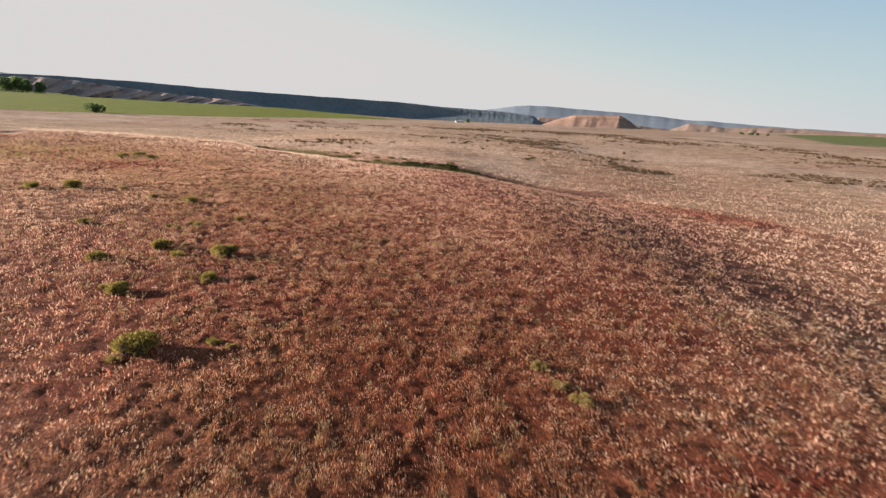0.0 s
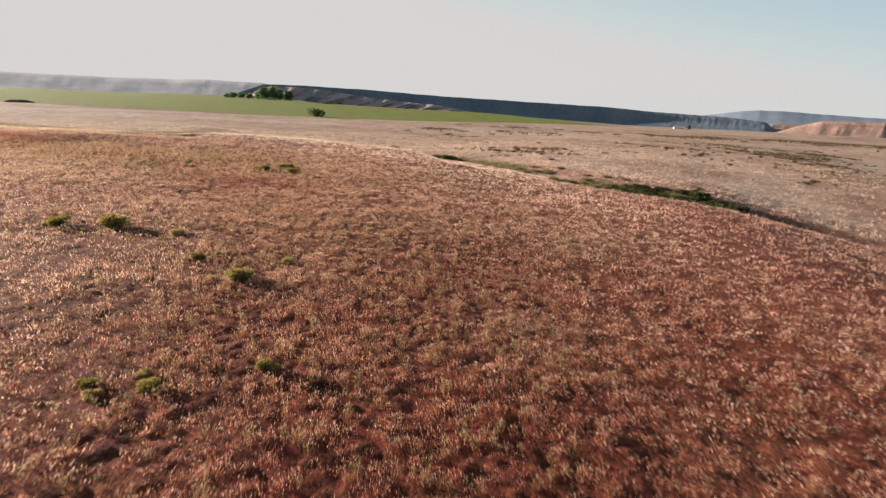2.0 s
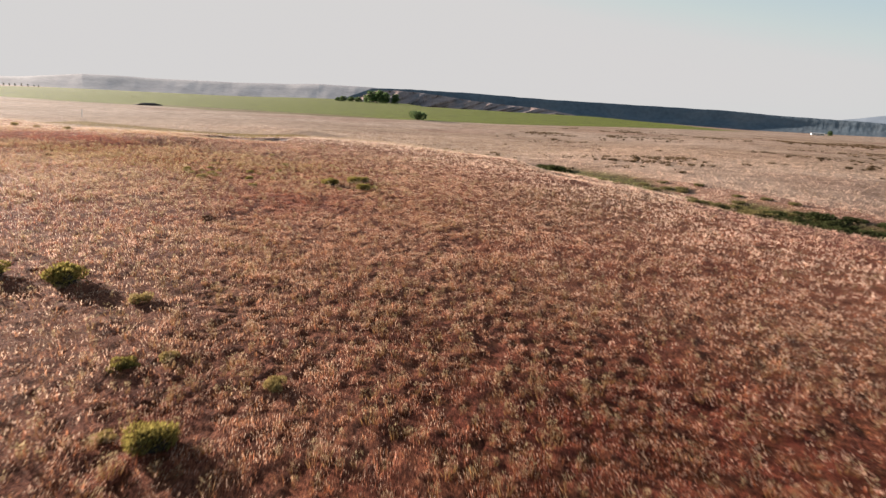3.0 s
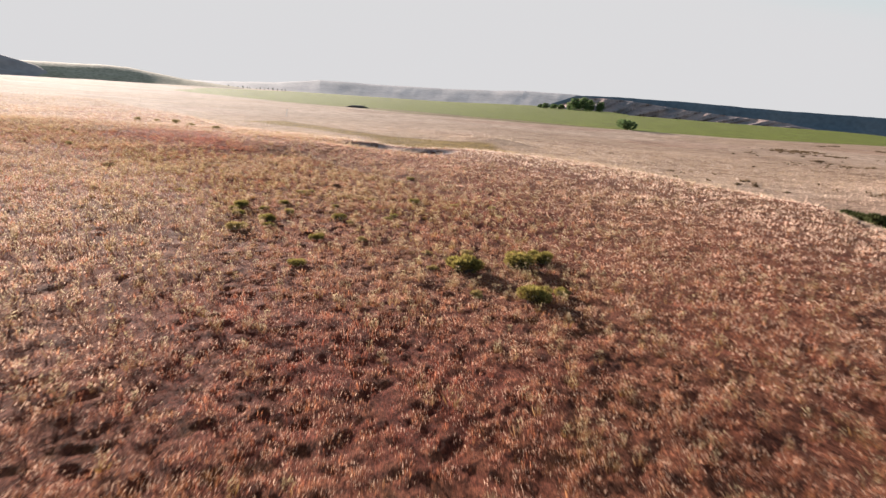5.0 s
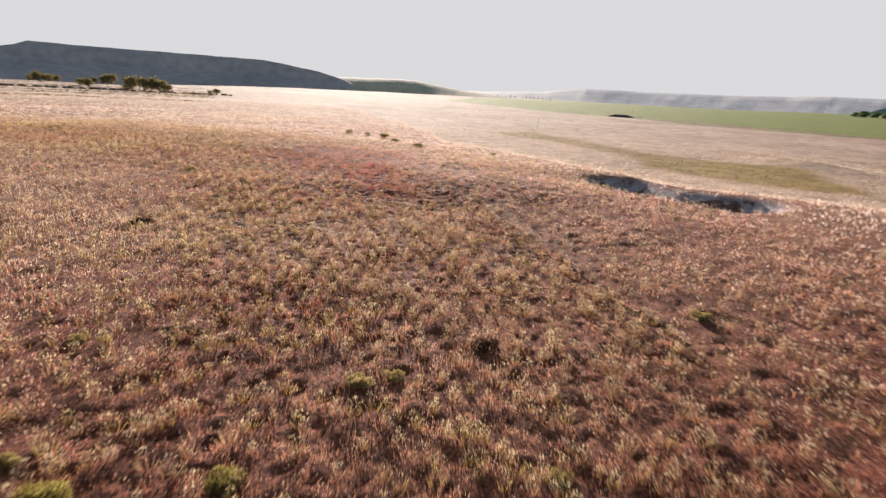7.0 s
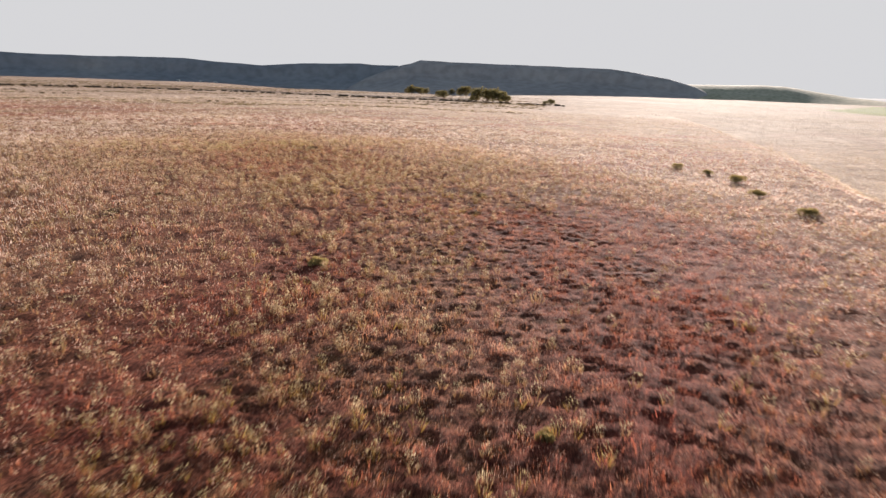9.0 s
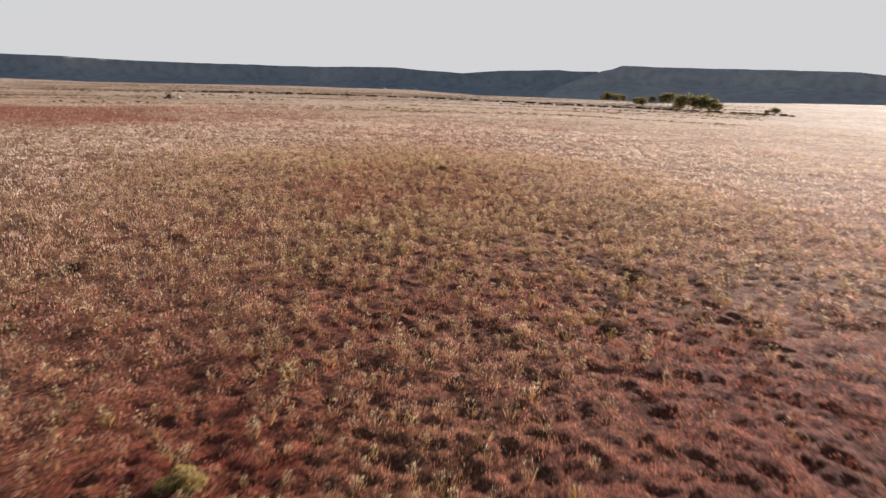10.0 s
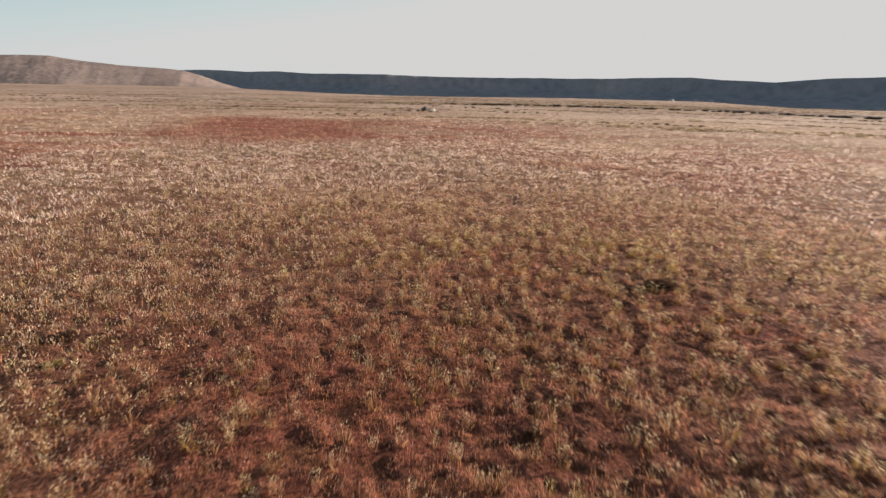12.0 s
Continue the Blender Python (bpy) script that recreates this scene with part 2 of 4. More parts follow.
def cover(x, y):
    """Base colour of the plants at a place, with some shade of slope, wash and trough painted in."""
    az, r = away(x, y)
    red, rust = np.array((0.30, 0.092, 0.056)), np.array((0.38, 0.165, 0.10))
    tan, olive = np.array((0.44, 0.30, 0.195)), np.array((0.28, 0.195, 0.07))

    def mix(a, b, f):
        return a * (1 - f[..., None]) + b * f[..., None]

    n1, n2, n3 = rough(x, y, 11, 21), rough(x, y, 26, 22), rough(x, y, 5, 23)
    c = mix(np.broadcast_to(red, np.shape(x) + (3,)), rust, fade(0.35, 0.7, n1))
    c = mix(c, tan, 0.85 * fade(0.36, 0.62, 0.5 * n2 + 0.5 * n3))
    c = mix(c, np.array((0.43, 0.28, 0.19)), 0.75 * fade(1, 9, np.asarray(x, float) + 0.2 * (np.asarray(y, float) - 40)))
    c = mix(c, olive, 0.5 * fade(0.58, 0.75, 0.6 * rough(x, y, 8, 24) + 0.4 * rough(x, y, 30, 25)))
    brow = inside(x, y, BROW, 8.0) * (0.35 + 0.65 * fade(0.35, 0.6, rough(x, y, 7, 31)))
    c = mix(c, tan, 0.45 * brow)
    west = fade(-24, -46, x) * fade(45, 12, near_line(x, y, TRACK))
    c = mix(c, red * 0.95, 0.2 * west)
    d = np.asarray(y, float) - np.interp(x, [p[0] for p in EDGE], [p[1] for p in EDGE])
    out = np.maximum(fade(2, 9, d) * fade(60, 40, np.abs(np.asarray(x) + 75) - 40), fade(75, 130, r))
    dry = mix(np.broadcast_to(np.array((0.45, 0.32, 0.228)), np.shape(x) + (3,)), np.array((0.54, 0.41, 0.318)), fade(0.3, 0.7, rough(x, y, 45, 26)))
    c = mix(c, dry, out)
    c = mix(c, np.array((0.36, 0.20, 0.145)), 0.4 * out * fade(0.55, 0.75, rough(x, y, 30, 28)))
    for ring, soft in ((RED_A, 6), (RED_B, 2), (RED_C, 2.5)):
        c = mix(c, red * 0.95, 0.85 * inside(x, y, ring, soft))
    c = mix(c, np.array((0.30, 0.155, 0.11)), 0.45 * inside(x, y, RUSTY, 5.0) * fade(0.35, 0.6, rough(x, y, 8, 33)))
    # Red grass darkened here: shade of the slope falling to the wash, painted in.
    c = mix(c, np.array((0.23, 0.088, 0.072)), 0.65 * inside(x, y, SLOPE_SHADE, 2.5))
    c = mix(c, np.array((0.43, 0.225, 0.16)), 0.7 * inside(x, y, PUFFY, 7.0))
    c = mix(c, np.array((0.27, 0.06, 0.048)), 0.6 * crimson(x, y))
    c = mix(c, np.array((0.30, 0.20, 0.05)), 0.97 * inside(x, y, WEEDS, 1.2))
    c = mix(c, np.array((0.185, 0.23, 0.022)), inside(x, y, FIELD, 4.0))
    c = mix(c, np.array((0.16, 0.20, 0.06)), inside(x, y, FIELD_EAST, 6.0))
    c = mix(c, np.array((0.27, 0.185, 0.11)), 0.8 * inside(x, y, FALLOW, 5.0))
    c = mix(c, np.array((0.10, 0.13, 0.03)), 0.85 * fade(4.0, 1.5, near_line(x, y, WASH)) * fade(5, 1, x) * fade(0.25, 0.5, rough(x, y, 7, 29)))
    # East end of the wash: its shadow is mixed into the red ground colour.
    c = mix(c, np.array((0.17, 0.08, 0.06)), 0.8 * fade(4.0, 2.0, near_line(x, y, WASH)) * fade(0, 4, x))
    earth = np.array((0.22, 0.185, 0.185))
    c = mix(c, earth, 0.95 * fade(2.1, 1.4, near_line(x, y, BANK)))
    # Along the trough the dark earth colour also stands for the far bank's shade.
    c = mix(c, earth, 0.9 * fade(7.0, 4.0, near_line(x, y, TROUGH)))
    return c


def clump_cover(x, y):
    """Base colour clump by clump: some have dried to straw, others stay red or olive."""
    dome, own = clump_field(x, y)
    c = cover(x, y)
    kept = ripe(x, y)
    straw = (fade(0.45, 1.0, own) * (0.7 - 0.3 * fade(-40, -56, x)) * kept)[..., None]
    c = c * (1 - straw) + np.array((0.45, 0.27, 0.15)) * straw
    olive = (fade(0.3, 0.1, own) * fade(0.45, 0.6, rough(x, y, 5, 35)) * 0.6 * kept)[..., None]
    return c * (1 - olive) + np.array((0.25, 0.17, 0.06)) * olive


def ripe(x, y):
    """How far the seed heads have bleached to tan: not on the red, weedy, green and shade-tinted patches."""
    held = np.maximum.reduce([0.85 * inside(x, y, RED_A, 6), 0.8 * inside(x, y, RED_B, 2), 0.85 * inside(x, y, RED_C, 2.5), inside(x, y, WEEDS, 2.0), inside(x, y, FIELD, 4.0), 0.55 * crimson(x, y), 0.45 * inside(x, y, RUSTY, 5.0), 0.65 * inside(x, y, SLOPE_SHADE, 2.5),
                              fade(4.0, 1.5, near_line(x, y, WASH))])
    return 1 - held


# ---------------------------------------------------------------- materials
def material(name, rough_value=0.9):
    m = bpy.data.materials.new(name)
    m.use_nodes = True
    n, l = m.node_tree.nodes, m.node_tree.links
    p = n["Principled BSDF"]
    p.inputs["Roughness"].default_value = rough_value
    p.inputs["Specular IOR Level"].default_value = 0.15
    return m, n, l, p


def noise_node(n, l, scale, detail=6.0, coords="Object"):
    co = n.new("ShaderNodeTexCoord")
    t = n.new("ShaderNodeTexNoise")
    t.inputs["Scale"].default_value, t.inputs["Detail"].default_value = scale, detail
    l.new(co.outputs[coords], t.inputs["Vector"])
    return t


def ramp_node(n, l, source, stops):
    r = n.new("ShaderNodeValToRGB")
    el = r.color_ramp.elements
    while len(el) < len(stops):
        el.new(0.5)
    for e, (pos, col) in zip(el, stops):
        e.position, e.color = pos, (*col, 1)
    l.new(source, r.inputs["Fac"])
    return r


def multiply(n, l, a, b, factor=1.0):
    x = n.new("ShaderNodeMix")
    x.data_type, x.blend_type = "RGBA", "MULTIPLY"
    x.inputs["Factor"].default_value = factor
    l.new(a, x.inputs["A"])
    l.new(b, x.inputs["B"])
    return x.outputs["Result"]


def ground_material():
    m, n, l, p = material("dry_meadow", 1.0)
    tint = n.new("ShaderNodeAttribute")
    tint.attribute_name = "tint"
    fine = noise_node(n, l, 4.0, 10)
    blade = noise_node(n, l, 26.0, 6)
    coarse = noise_node(n, l, 0.35, 6)
    streak = noise_node(n, l, 0.06, 5)
    a = ramp_node(n, l, fine.outputs["Fac"], [(0.30, (0.52, 0.48, 0.46)), (0.52, (0.95, 0.95, 0.95)), (0.72, (1.22, 1.22, 1.2))])
    b = ramp_node(n, l, coarse.outputs["Fac"], [(0.35, (0.70, 0.66, 0.62)), (0.55, (1.0, 1.0, 1.0)), (0.7, (1.12, 1.1, 1.05))])
    c = ramp_node(n, l, streak.outputs["Fac"], [(0.35, (0.85, 0.82, 0.80)), (0.6, (1.05, 1.05, 1.05))])
    e = ramp_node(n, l, blade.outputs["Fac"], [(0.34, (0.45, 0.40, 0.38)), (0.5, (0.95, 0.93, 0.92)), (0.68, (1.55, 1.45, 1.35))])
    col = multiply(n, l, multiply(n, l, multiply(n, l, multiply(n, l, tint.outputs["Color"], e.outputs["Color"]), a.outputs["Color"]), b.outputs["Color"]), c.outputs["Color"])
    l.new(col, p.inputs["Base Color"])
    bump = n.new("ShaderNodeBump")
    bump.inputs["Strength"].default_value, bump.inputs["Distance"].default_value = 0.6, 0.3
    l.new(fine.outputs["Fac"], bump.inputs["Height"])
    small = n.new("ShaderNodeBump")
    small.inputs["Strength"].default_value, small.inputs["Distance"].default_value = 0.9, 0.06
    l.new(blade.outputs["Fac"], small.inputs["Height"])
    l.new(bump.outputs["Normal"], small.inputs["Normal"])
    l.new(small.outputs["Normal"], p.inputs["Normal"])
    return m


def thatch_material():
    """Matted grass: fine blades, dark between and bleached at the tips."""
    m, n, l, p = material("matted_grass", 1.0)
    tint = n.new("ShaderNodeAttribute")
    tint.attribute_name = "tint"
    blade = noise_node(n, l, 75.0, 5)
    lock = noise_node(n, l, 17.0, 5)
    drift = noise_node(n, l, 1.1, 5)
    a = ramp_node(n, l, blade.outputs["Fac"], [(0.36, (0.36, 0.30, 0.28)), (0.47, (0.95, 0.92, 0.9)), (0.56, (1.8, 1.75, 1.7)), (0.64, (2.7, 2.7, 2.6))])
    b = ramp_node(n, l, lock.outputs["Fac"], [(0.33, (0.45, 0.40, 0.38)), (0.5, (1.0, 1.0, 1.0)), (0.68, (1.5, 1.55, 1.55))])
    c = ramp_node(n, l, drift.outputs["Fac"], [(0.35, (0.75, 0.68, 0.65)), (0.62, (1.15, 1.15, 1.15))])
    col = multiply(n, l, multiply(n, l, multiply(n, l, tint.outputs["Color"], a.outputs["Color"]), b.outputs["Color"]), c.outputs["Color"])
    l.new(col, p.inputs["Base Color"])
    bump = n.new("ShaderNodeBump")
    bump.inputs["Strength"].default_value, bump.inputs["Distance"].default_value = 0.8, 0.05
    l.new(lock.outputs["Fac"], bump.inputs["Height"])
    small = n.new("ShaderNodeBump")
    small.inputs["Strength"].default_value, small.inputs["Distance"].default_value = 0.9, 0.02
    l.new(blade.outputs["Fac"], small.inputs["Height"])
    l.new(bump.outputs["Normal"], small.inputs["Normal"])
    l.new(small.outputs["Normal"], p.inputs["Normal"])
    return m


def leaf_material(name, colour=None, spread=0.35, thin=0.45):
    """Thin leaves and stalks: part of the light goes through. colour None takes the mesh's own tint."""
    m = bpy.data.materials.new(name)
    m.use_nodes = True
    n, l = m.node_tree.nodes, m.node_tree.links
    n.remove(n["Principled BSDF"])
    geo = n.new("ShaderNodeNewGeometry")
    vary = ramp_node(n, l, geo.outputs["Random Per Island"],
                     [(0.0, (1 - spread, 1 - spread * 1.1, 1 - spread * 1.15)), (0.5, (1, 1, 1)), (1.0, (1 + spread, 1 + spread, 1 + spread * 0.9))])
    if colour is None:
        base = n.new("ShaderNodeAttribute")
        base.attribute_name = "tint"
    else:
        base = n.new("ShaderNodeRGB")
        base.outputs[0].default_value = (*colour, 1)
    col = multiply(n, l, base.outputs["Color"], vary.outputs["Color"])
    patch = noise_node(n, l, 1.3, 4)
    shade = ramp_node(n, l, patch.outputs["Fac"], [(0.35, (0.78, 0.74, 0.72)), (0.62, (1.1, 1.1, 1.08))])
    col = multiply(n, l, col, shade.outputs["Color"])
    dif, tra, mix = n.new("ShaderNodeBsdfDiffuse"), n.new("ShaderNodeBsdfTranslucent"), n.new("ShaderNodeMixShader")
    mix.inputs[0].default_value = thin
    l.new(col, dif.inputs["Color"])
    l.new(col, tra.inputs["Color"])
    l.new(dif.outputs[0], mix.inputs[1])
    l.new(tra.outputs[0], mix.inputs[2])
    l.new(mix.outputs[0], n["Material Output"].inputs["Surface"])
    return m


def rock_material(name, stops, scale=0.012, bump=6.0, low=0.65):
    m, n, l, p = material(name, 0.95)
    p.inputs["Specular IOR Level"].default_value = 0.03
    big = noise_node(n, l, scale, 7)
    col = ramp_node(n, l, big.outputs["Fac"], stops).outputs["Color"]
    fine = noise_node(n, l, scale * 9, 8)
    spots = ramp_node(n, l, fine.outputs["Fac"], [(0.35, (low, low, low)), (0.6, (1.08, 1.08, 1.08))])
    l.new(multiply(n, l, col, spots.outputs["Color"]), p.inputs["Base Color"])
    b = n.new("ShaderNodeBump")
    b.inputs["Strength"].default_value, b.inputs["Distance"].default_value = 0.6, bump
    l.new(fine.outputs["Fac"], b.inputs["Height"])
    l.new(b.outputs["Normal"], p.inputs["Normal"])
    return m


def plain_material(name, colour, rough_value=0.7, scale=6.0, spread=0.25):
    m, n, l, p = material(name, rough_value)
    t = noise_node(n, l, scale, 6)
    r = ramp_node(n, l, t.outputs["Fac"], [(0.3, tuple(c * (1 - spread) for c in colour)), (0.7, tuple(min(1, c * (1 + spread)) for c in colour))])
    l.new(r.outputs["Color"], p.inputs["Base Color"])
    b = n.new("ShaderNodeBump")
    b.inputs["Strength"].default_value, b.inputs["Distance"].default_value = 0.3, 0.05
    l.new(t.outputs["Fac"], b.inputs["Height"])
    l.new(b.outputs["Normal"], p.inputs["Normal"])
    return m


MEADOW = ground_material()
THATCH = thatch_material()
GRASS = leaf_material("dry_grass", None, 0.14, 0.48)
# The far cliff's blue shade and haze are painted into this base colour.
SHADED_SHALE = rock_material("shade_blue_shale_cliff", [(0.3, (0.115, 0.15, 0.18)), (0.5, (0.135, 0.17, 0.20)), (0.7, (0.165, 0.19, 0.21))], 0.012, 2.0, 0.88)
# Pale base colour carries the haze over these shaded slopes.
BADLAND = rock_material("haze_pale_badland", [(0.3, (0.42, 0.40, 0.40)), (0.5, (0.51, 0.48, 0.475)), (0.72, (0.60, 0.56, 0.545))], 0.008, 1.0, 0.85)
# Western part of the ridge, lightened in colour for sun glare and haze.
GLARE_HILL = rock_material("glare_lightened_hill", [(0.3, (0.33, 0.28, 0.265)), (0.5, (0.38, 0.32, 0.30)), (0.72, (0.43, 0.36, 0.33))], 0.008, 2.0, 0.85)
RED_ROCK = rock_material("red_brown_mesa_rock", [(0.3, (0.235, 0.15, 0.115)), (0.5, (0.285, 0.185, 0.145)), (0.7, (0.33, 0.22, 0.175))], 0.02, 2.0, 0.8)
SCRUB = rock_material("scrub_covered_ridge", [(0.3, (0.24, 0.232, 0.245)), (0.5, (0.28, 0.262, 0.268)), (0.72, (0.345, 0.308, 0.295))], 0.008, 2.0, 0.85)
RED_HILL = rock_material("red_sandstone_hill", [(0.3, (0.165, 0.13, 0.115)), (0.5, (0.20, 0.155, 0.135)), (0.7, (0.245, 0.185, 0.16))], 0.02, 2.0, 0.8)
OLIVE_HILL = rock_material("olive_hill", [(0.3, (0.46, 0.39, 0.26)), (0.6, (0.54, 0.45, 0.32)), (0.8, (0.60, 0.50, 0.36))], 0.02, 0.5)
# Blue-grey of the distance: air haze put into the rock colour.
MOUNTAIN = rock_material("haze_blue_mountain", [(0.3, (0.17, 0.205, 0.25)), (0.7, (0.20, 0.235, 0.28))], 0.002, 0.2, 0.97)
BARK = plain_material("grey_bark", (0.16, 0.12, 0.09), 0.95, 9.0, 0.4)
TWIG = plain_material("dry_twigs", (0.20, 0.14, 0.09), 0.95, 30.0, 0.4)
BUSH_SHADE = plain_material("bush_inner_shade", (0.05, 0.04, 0.032), 0.95, 30.0, 0.4)
BRUSH = leaf_material("rabbitbrush_leaves", (0.27, 0.225, 0.07), 0.6, 0.45)
SNAKEWEED = leaf_material("snakeweed_leaves", (0.34, 0.265, 0.11), 0.4, 0.45)
SAGE = leaf_material("dry_shrub_leaves", (0.115, 0.08, 0.046), 0.45, 0.3)
# Pink is the clay; the grey stop mixes shale with painted gully shade.
PINK_CLAY = rock_material("pink_clay", [(0.36, (0.26, 0.23, 0.23)), (0.5, (0.38, 0.28, 0.255)), (0.64, (0.48, 0.345, 0.30))], 0.02, 2.0, 0.8)
HILL = rock_material("tan_hill", [(0.3, (0.19, 0.135, 0.11)), (0.5, (0.23, 0.165, 0.135)), (0.7, (0.28, 0.20, 0.165))], 0.006, 1.0, 0.9)
OLIVE_WILLOW = leaf_material("olive_willow_leaves", (0.17, 0.145, 0.065), 0.5, 0.45)
DRY_TWIGS = leaf_material("dead_shrub_twigs", (0.13, 0.075, 0.05), 0.4, 0.25)
GREASEWOOD = leaf_material("greasewood_leaves", (0.115, 0.09, 0.07), 0.4, 0.25)
WILLOW = leaf_material("green_willow_leaves", (0.062, 0.07, 0.03), 0.65, 0.4)
COTTONWOOD = leaf_material("cottonwood_leaves", (0.13, 0.19, 0.085), 0.5, 0.45)
POPLAR = leaf_material("poplar_leaves", (0.12, 0.135, 0.07), 0.45, 0.2)
WHITE_PAINT = plain_material("weathered_white_paint", (0.74, 0.73, 0.70), 0.6, 3.0, 0.1)
TIN_ROOF = plain_material("grey_tin_roof", (0.42, 0.41, 0.40), 0.45, 2.0, 0.2)
DARK_GLASS = plain_material("dark_window", (0.04, 0.045, 0.05), 0.2, 2.0, 0.2)
BOULDER = plain_material("dark_boulder", (0.085, 0.07, 0.06), 0.95, 3.0, 0.4)
PALE_STONE = plain_material("pale_stone", (0.68, 0.64, 0.58), 0.85, 4.0, 0.2)


def raw_mesh(name, verts, faces, mat, tint=None, smooth=False):
    """A mesh object out of arrays: verts (n, 3), faces (m, 3 or 4), tint (n, 3)."""
    verts, faces = np.asarray(verts, np.float32), np.asarray(faces, np.int32)
    me = bpy.data.meshes.new(name)
    k = faces.shape[1]
    me.vertices.add(len(verts))
    me.vertices.foreach_set("co", verts.ravel())
    me.loops.add(faces.size)
    me.loops.foreach_set("vertex_index", faces.ravel())
    me.polygons.add(len(faces))
    me.polygons.foreach_set("loop_start", np.arange(0, faces.size, k, dtype=np.int32))
    if smooth:
        me.polygons.foreach_set("use_smooth", np.ones(len(faces), bool))
    me.update(calc_edges=True)
    if tint is not None:
        at = me.attributes.new("tint", "FLOAT_COLOR", "POINT")
        at.data.foreach_set("color", np.concatenate([tint, np.ones((len(tint), 1))], 1).astype(np.float32).ravel())
    me.materials.append(mat)
    return new(name, me)


def part(name, bm, mat, parent, label=""):
    me = bpy.data.meshes.new(name)
    bm.to_mesh(me)
    bm.free()
    me.materials.append(mat)
    ob = new(name, me)
    ob.parent = parent
    return tagged(ob, label) if label else ob


def child(ob, parent, label=""):
    ob.parent = parent
    return tagged(ob, label) if label else ob


def grid_faces(rows, cols, closed=False):
    i, j = np.meshgrid(np.arange(rows - 1), np.arange(cols if closed else cols - 1), indexing="ij")
    k = (j + 1) % cols
    return np.stack([i * cols + j, i * cols + k, (i + 1) * cols + k, (i + 1) * cols + j], -1).reshape(-1, 4)


# ---------------------------------------------------------------- ground
radii = np.concatenate([np.arange(0.3, 95, 0.7), 95 * 1.012 ** np.arange(0, 85), 262 * 1.045 ** np.arange(0, 65)])
bearing = np.radians(np.arange(0, 360, 0.625))
gx = -35 - np.outer(radii, np.sin(bearing))
gy = 40 + np.outer(radii, np.cos(bearing))
gz = land(gx, gy)
litter = np.array((0.20, 0.06, 0.04))
bare = fade(60, 30, away(gx, gy)[1])[..., None] * 0.5
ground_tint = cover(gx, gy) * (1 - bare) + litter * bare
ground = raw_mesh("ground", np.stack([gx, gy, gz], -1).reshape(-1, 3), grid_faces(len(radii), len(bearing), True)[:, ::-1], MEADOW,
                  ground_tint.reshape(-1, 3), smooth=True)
tagged(ground, "dry grassland plain in rust red and straw tan with a green field", "ground", kind="structure")


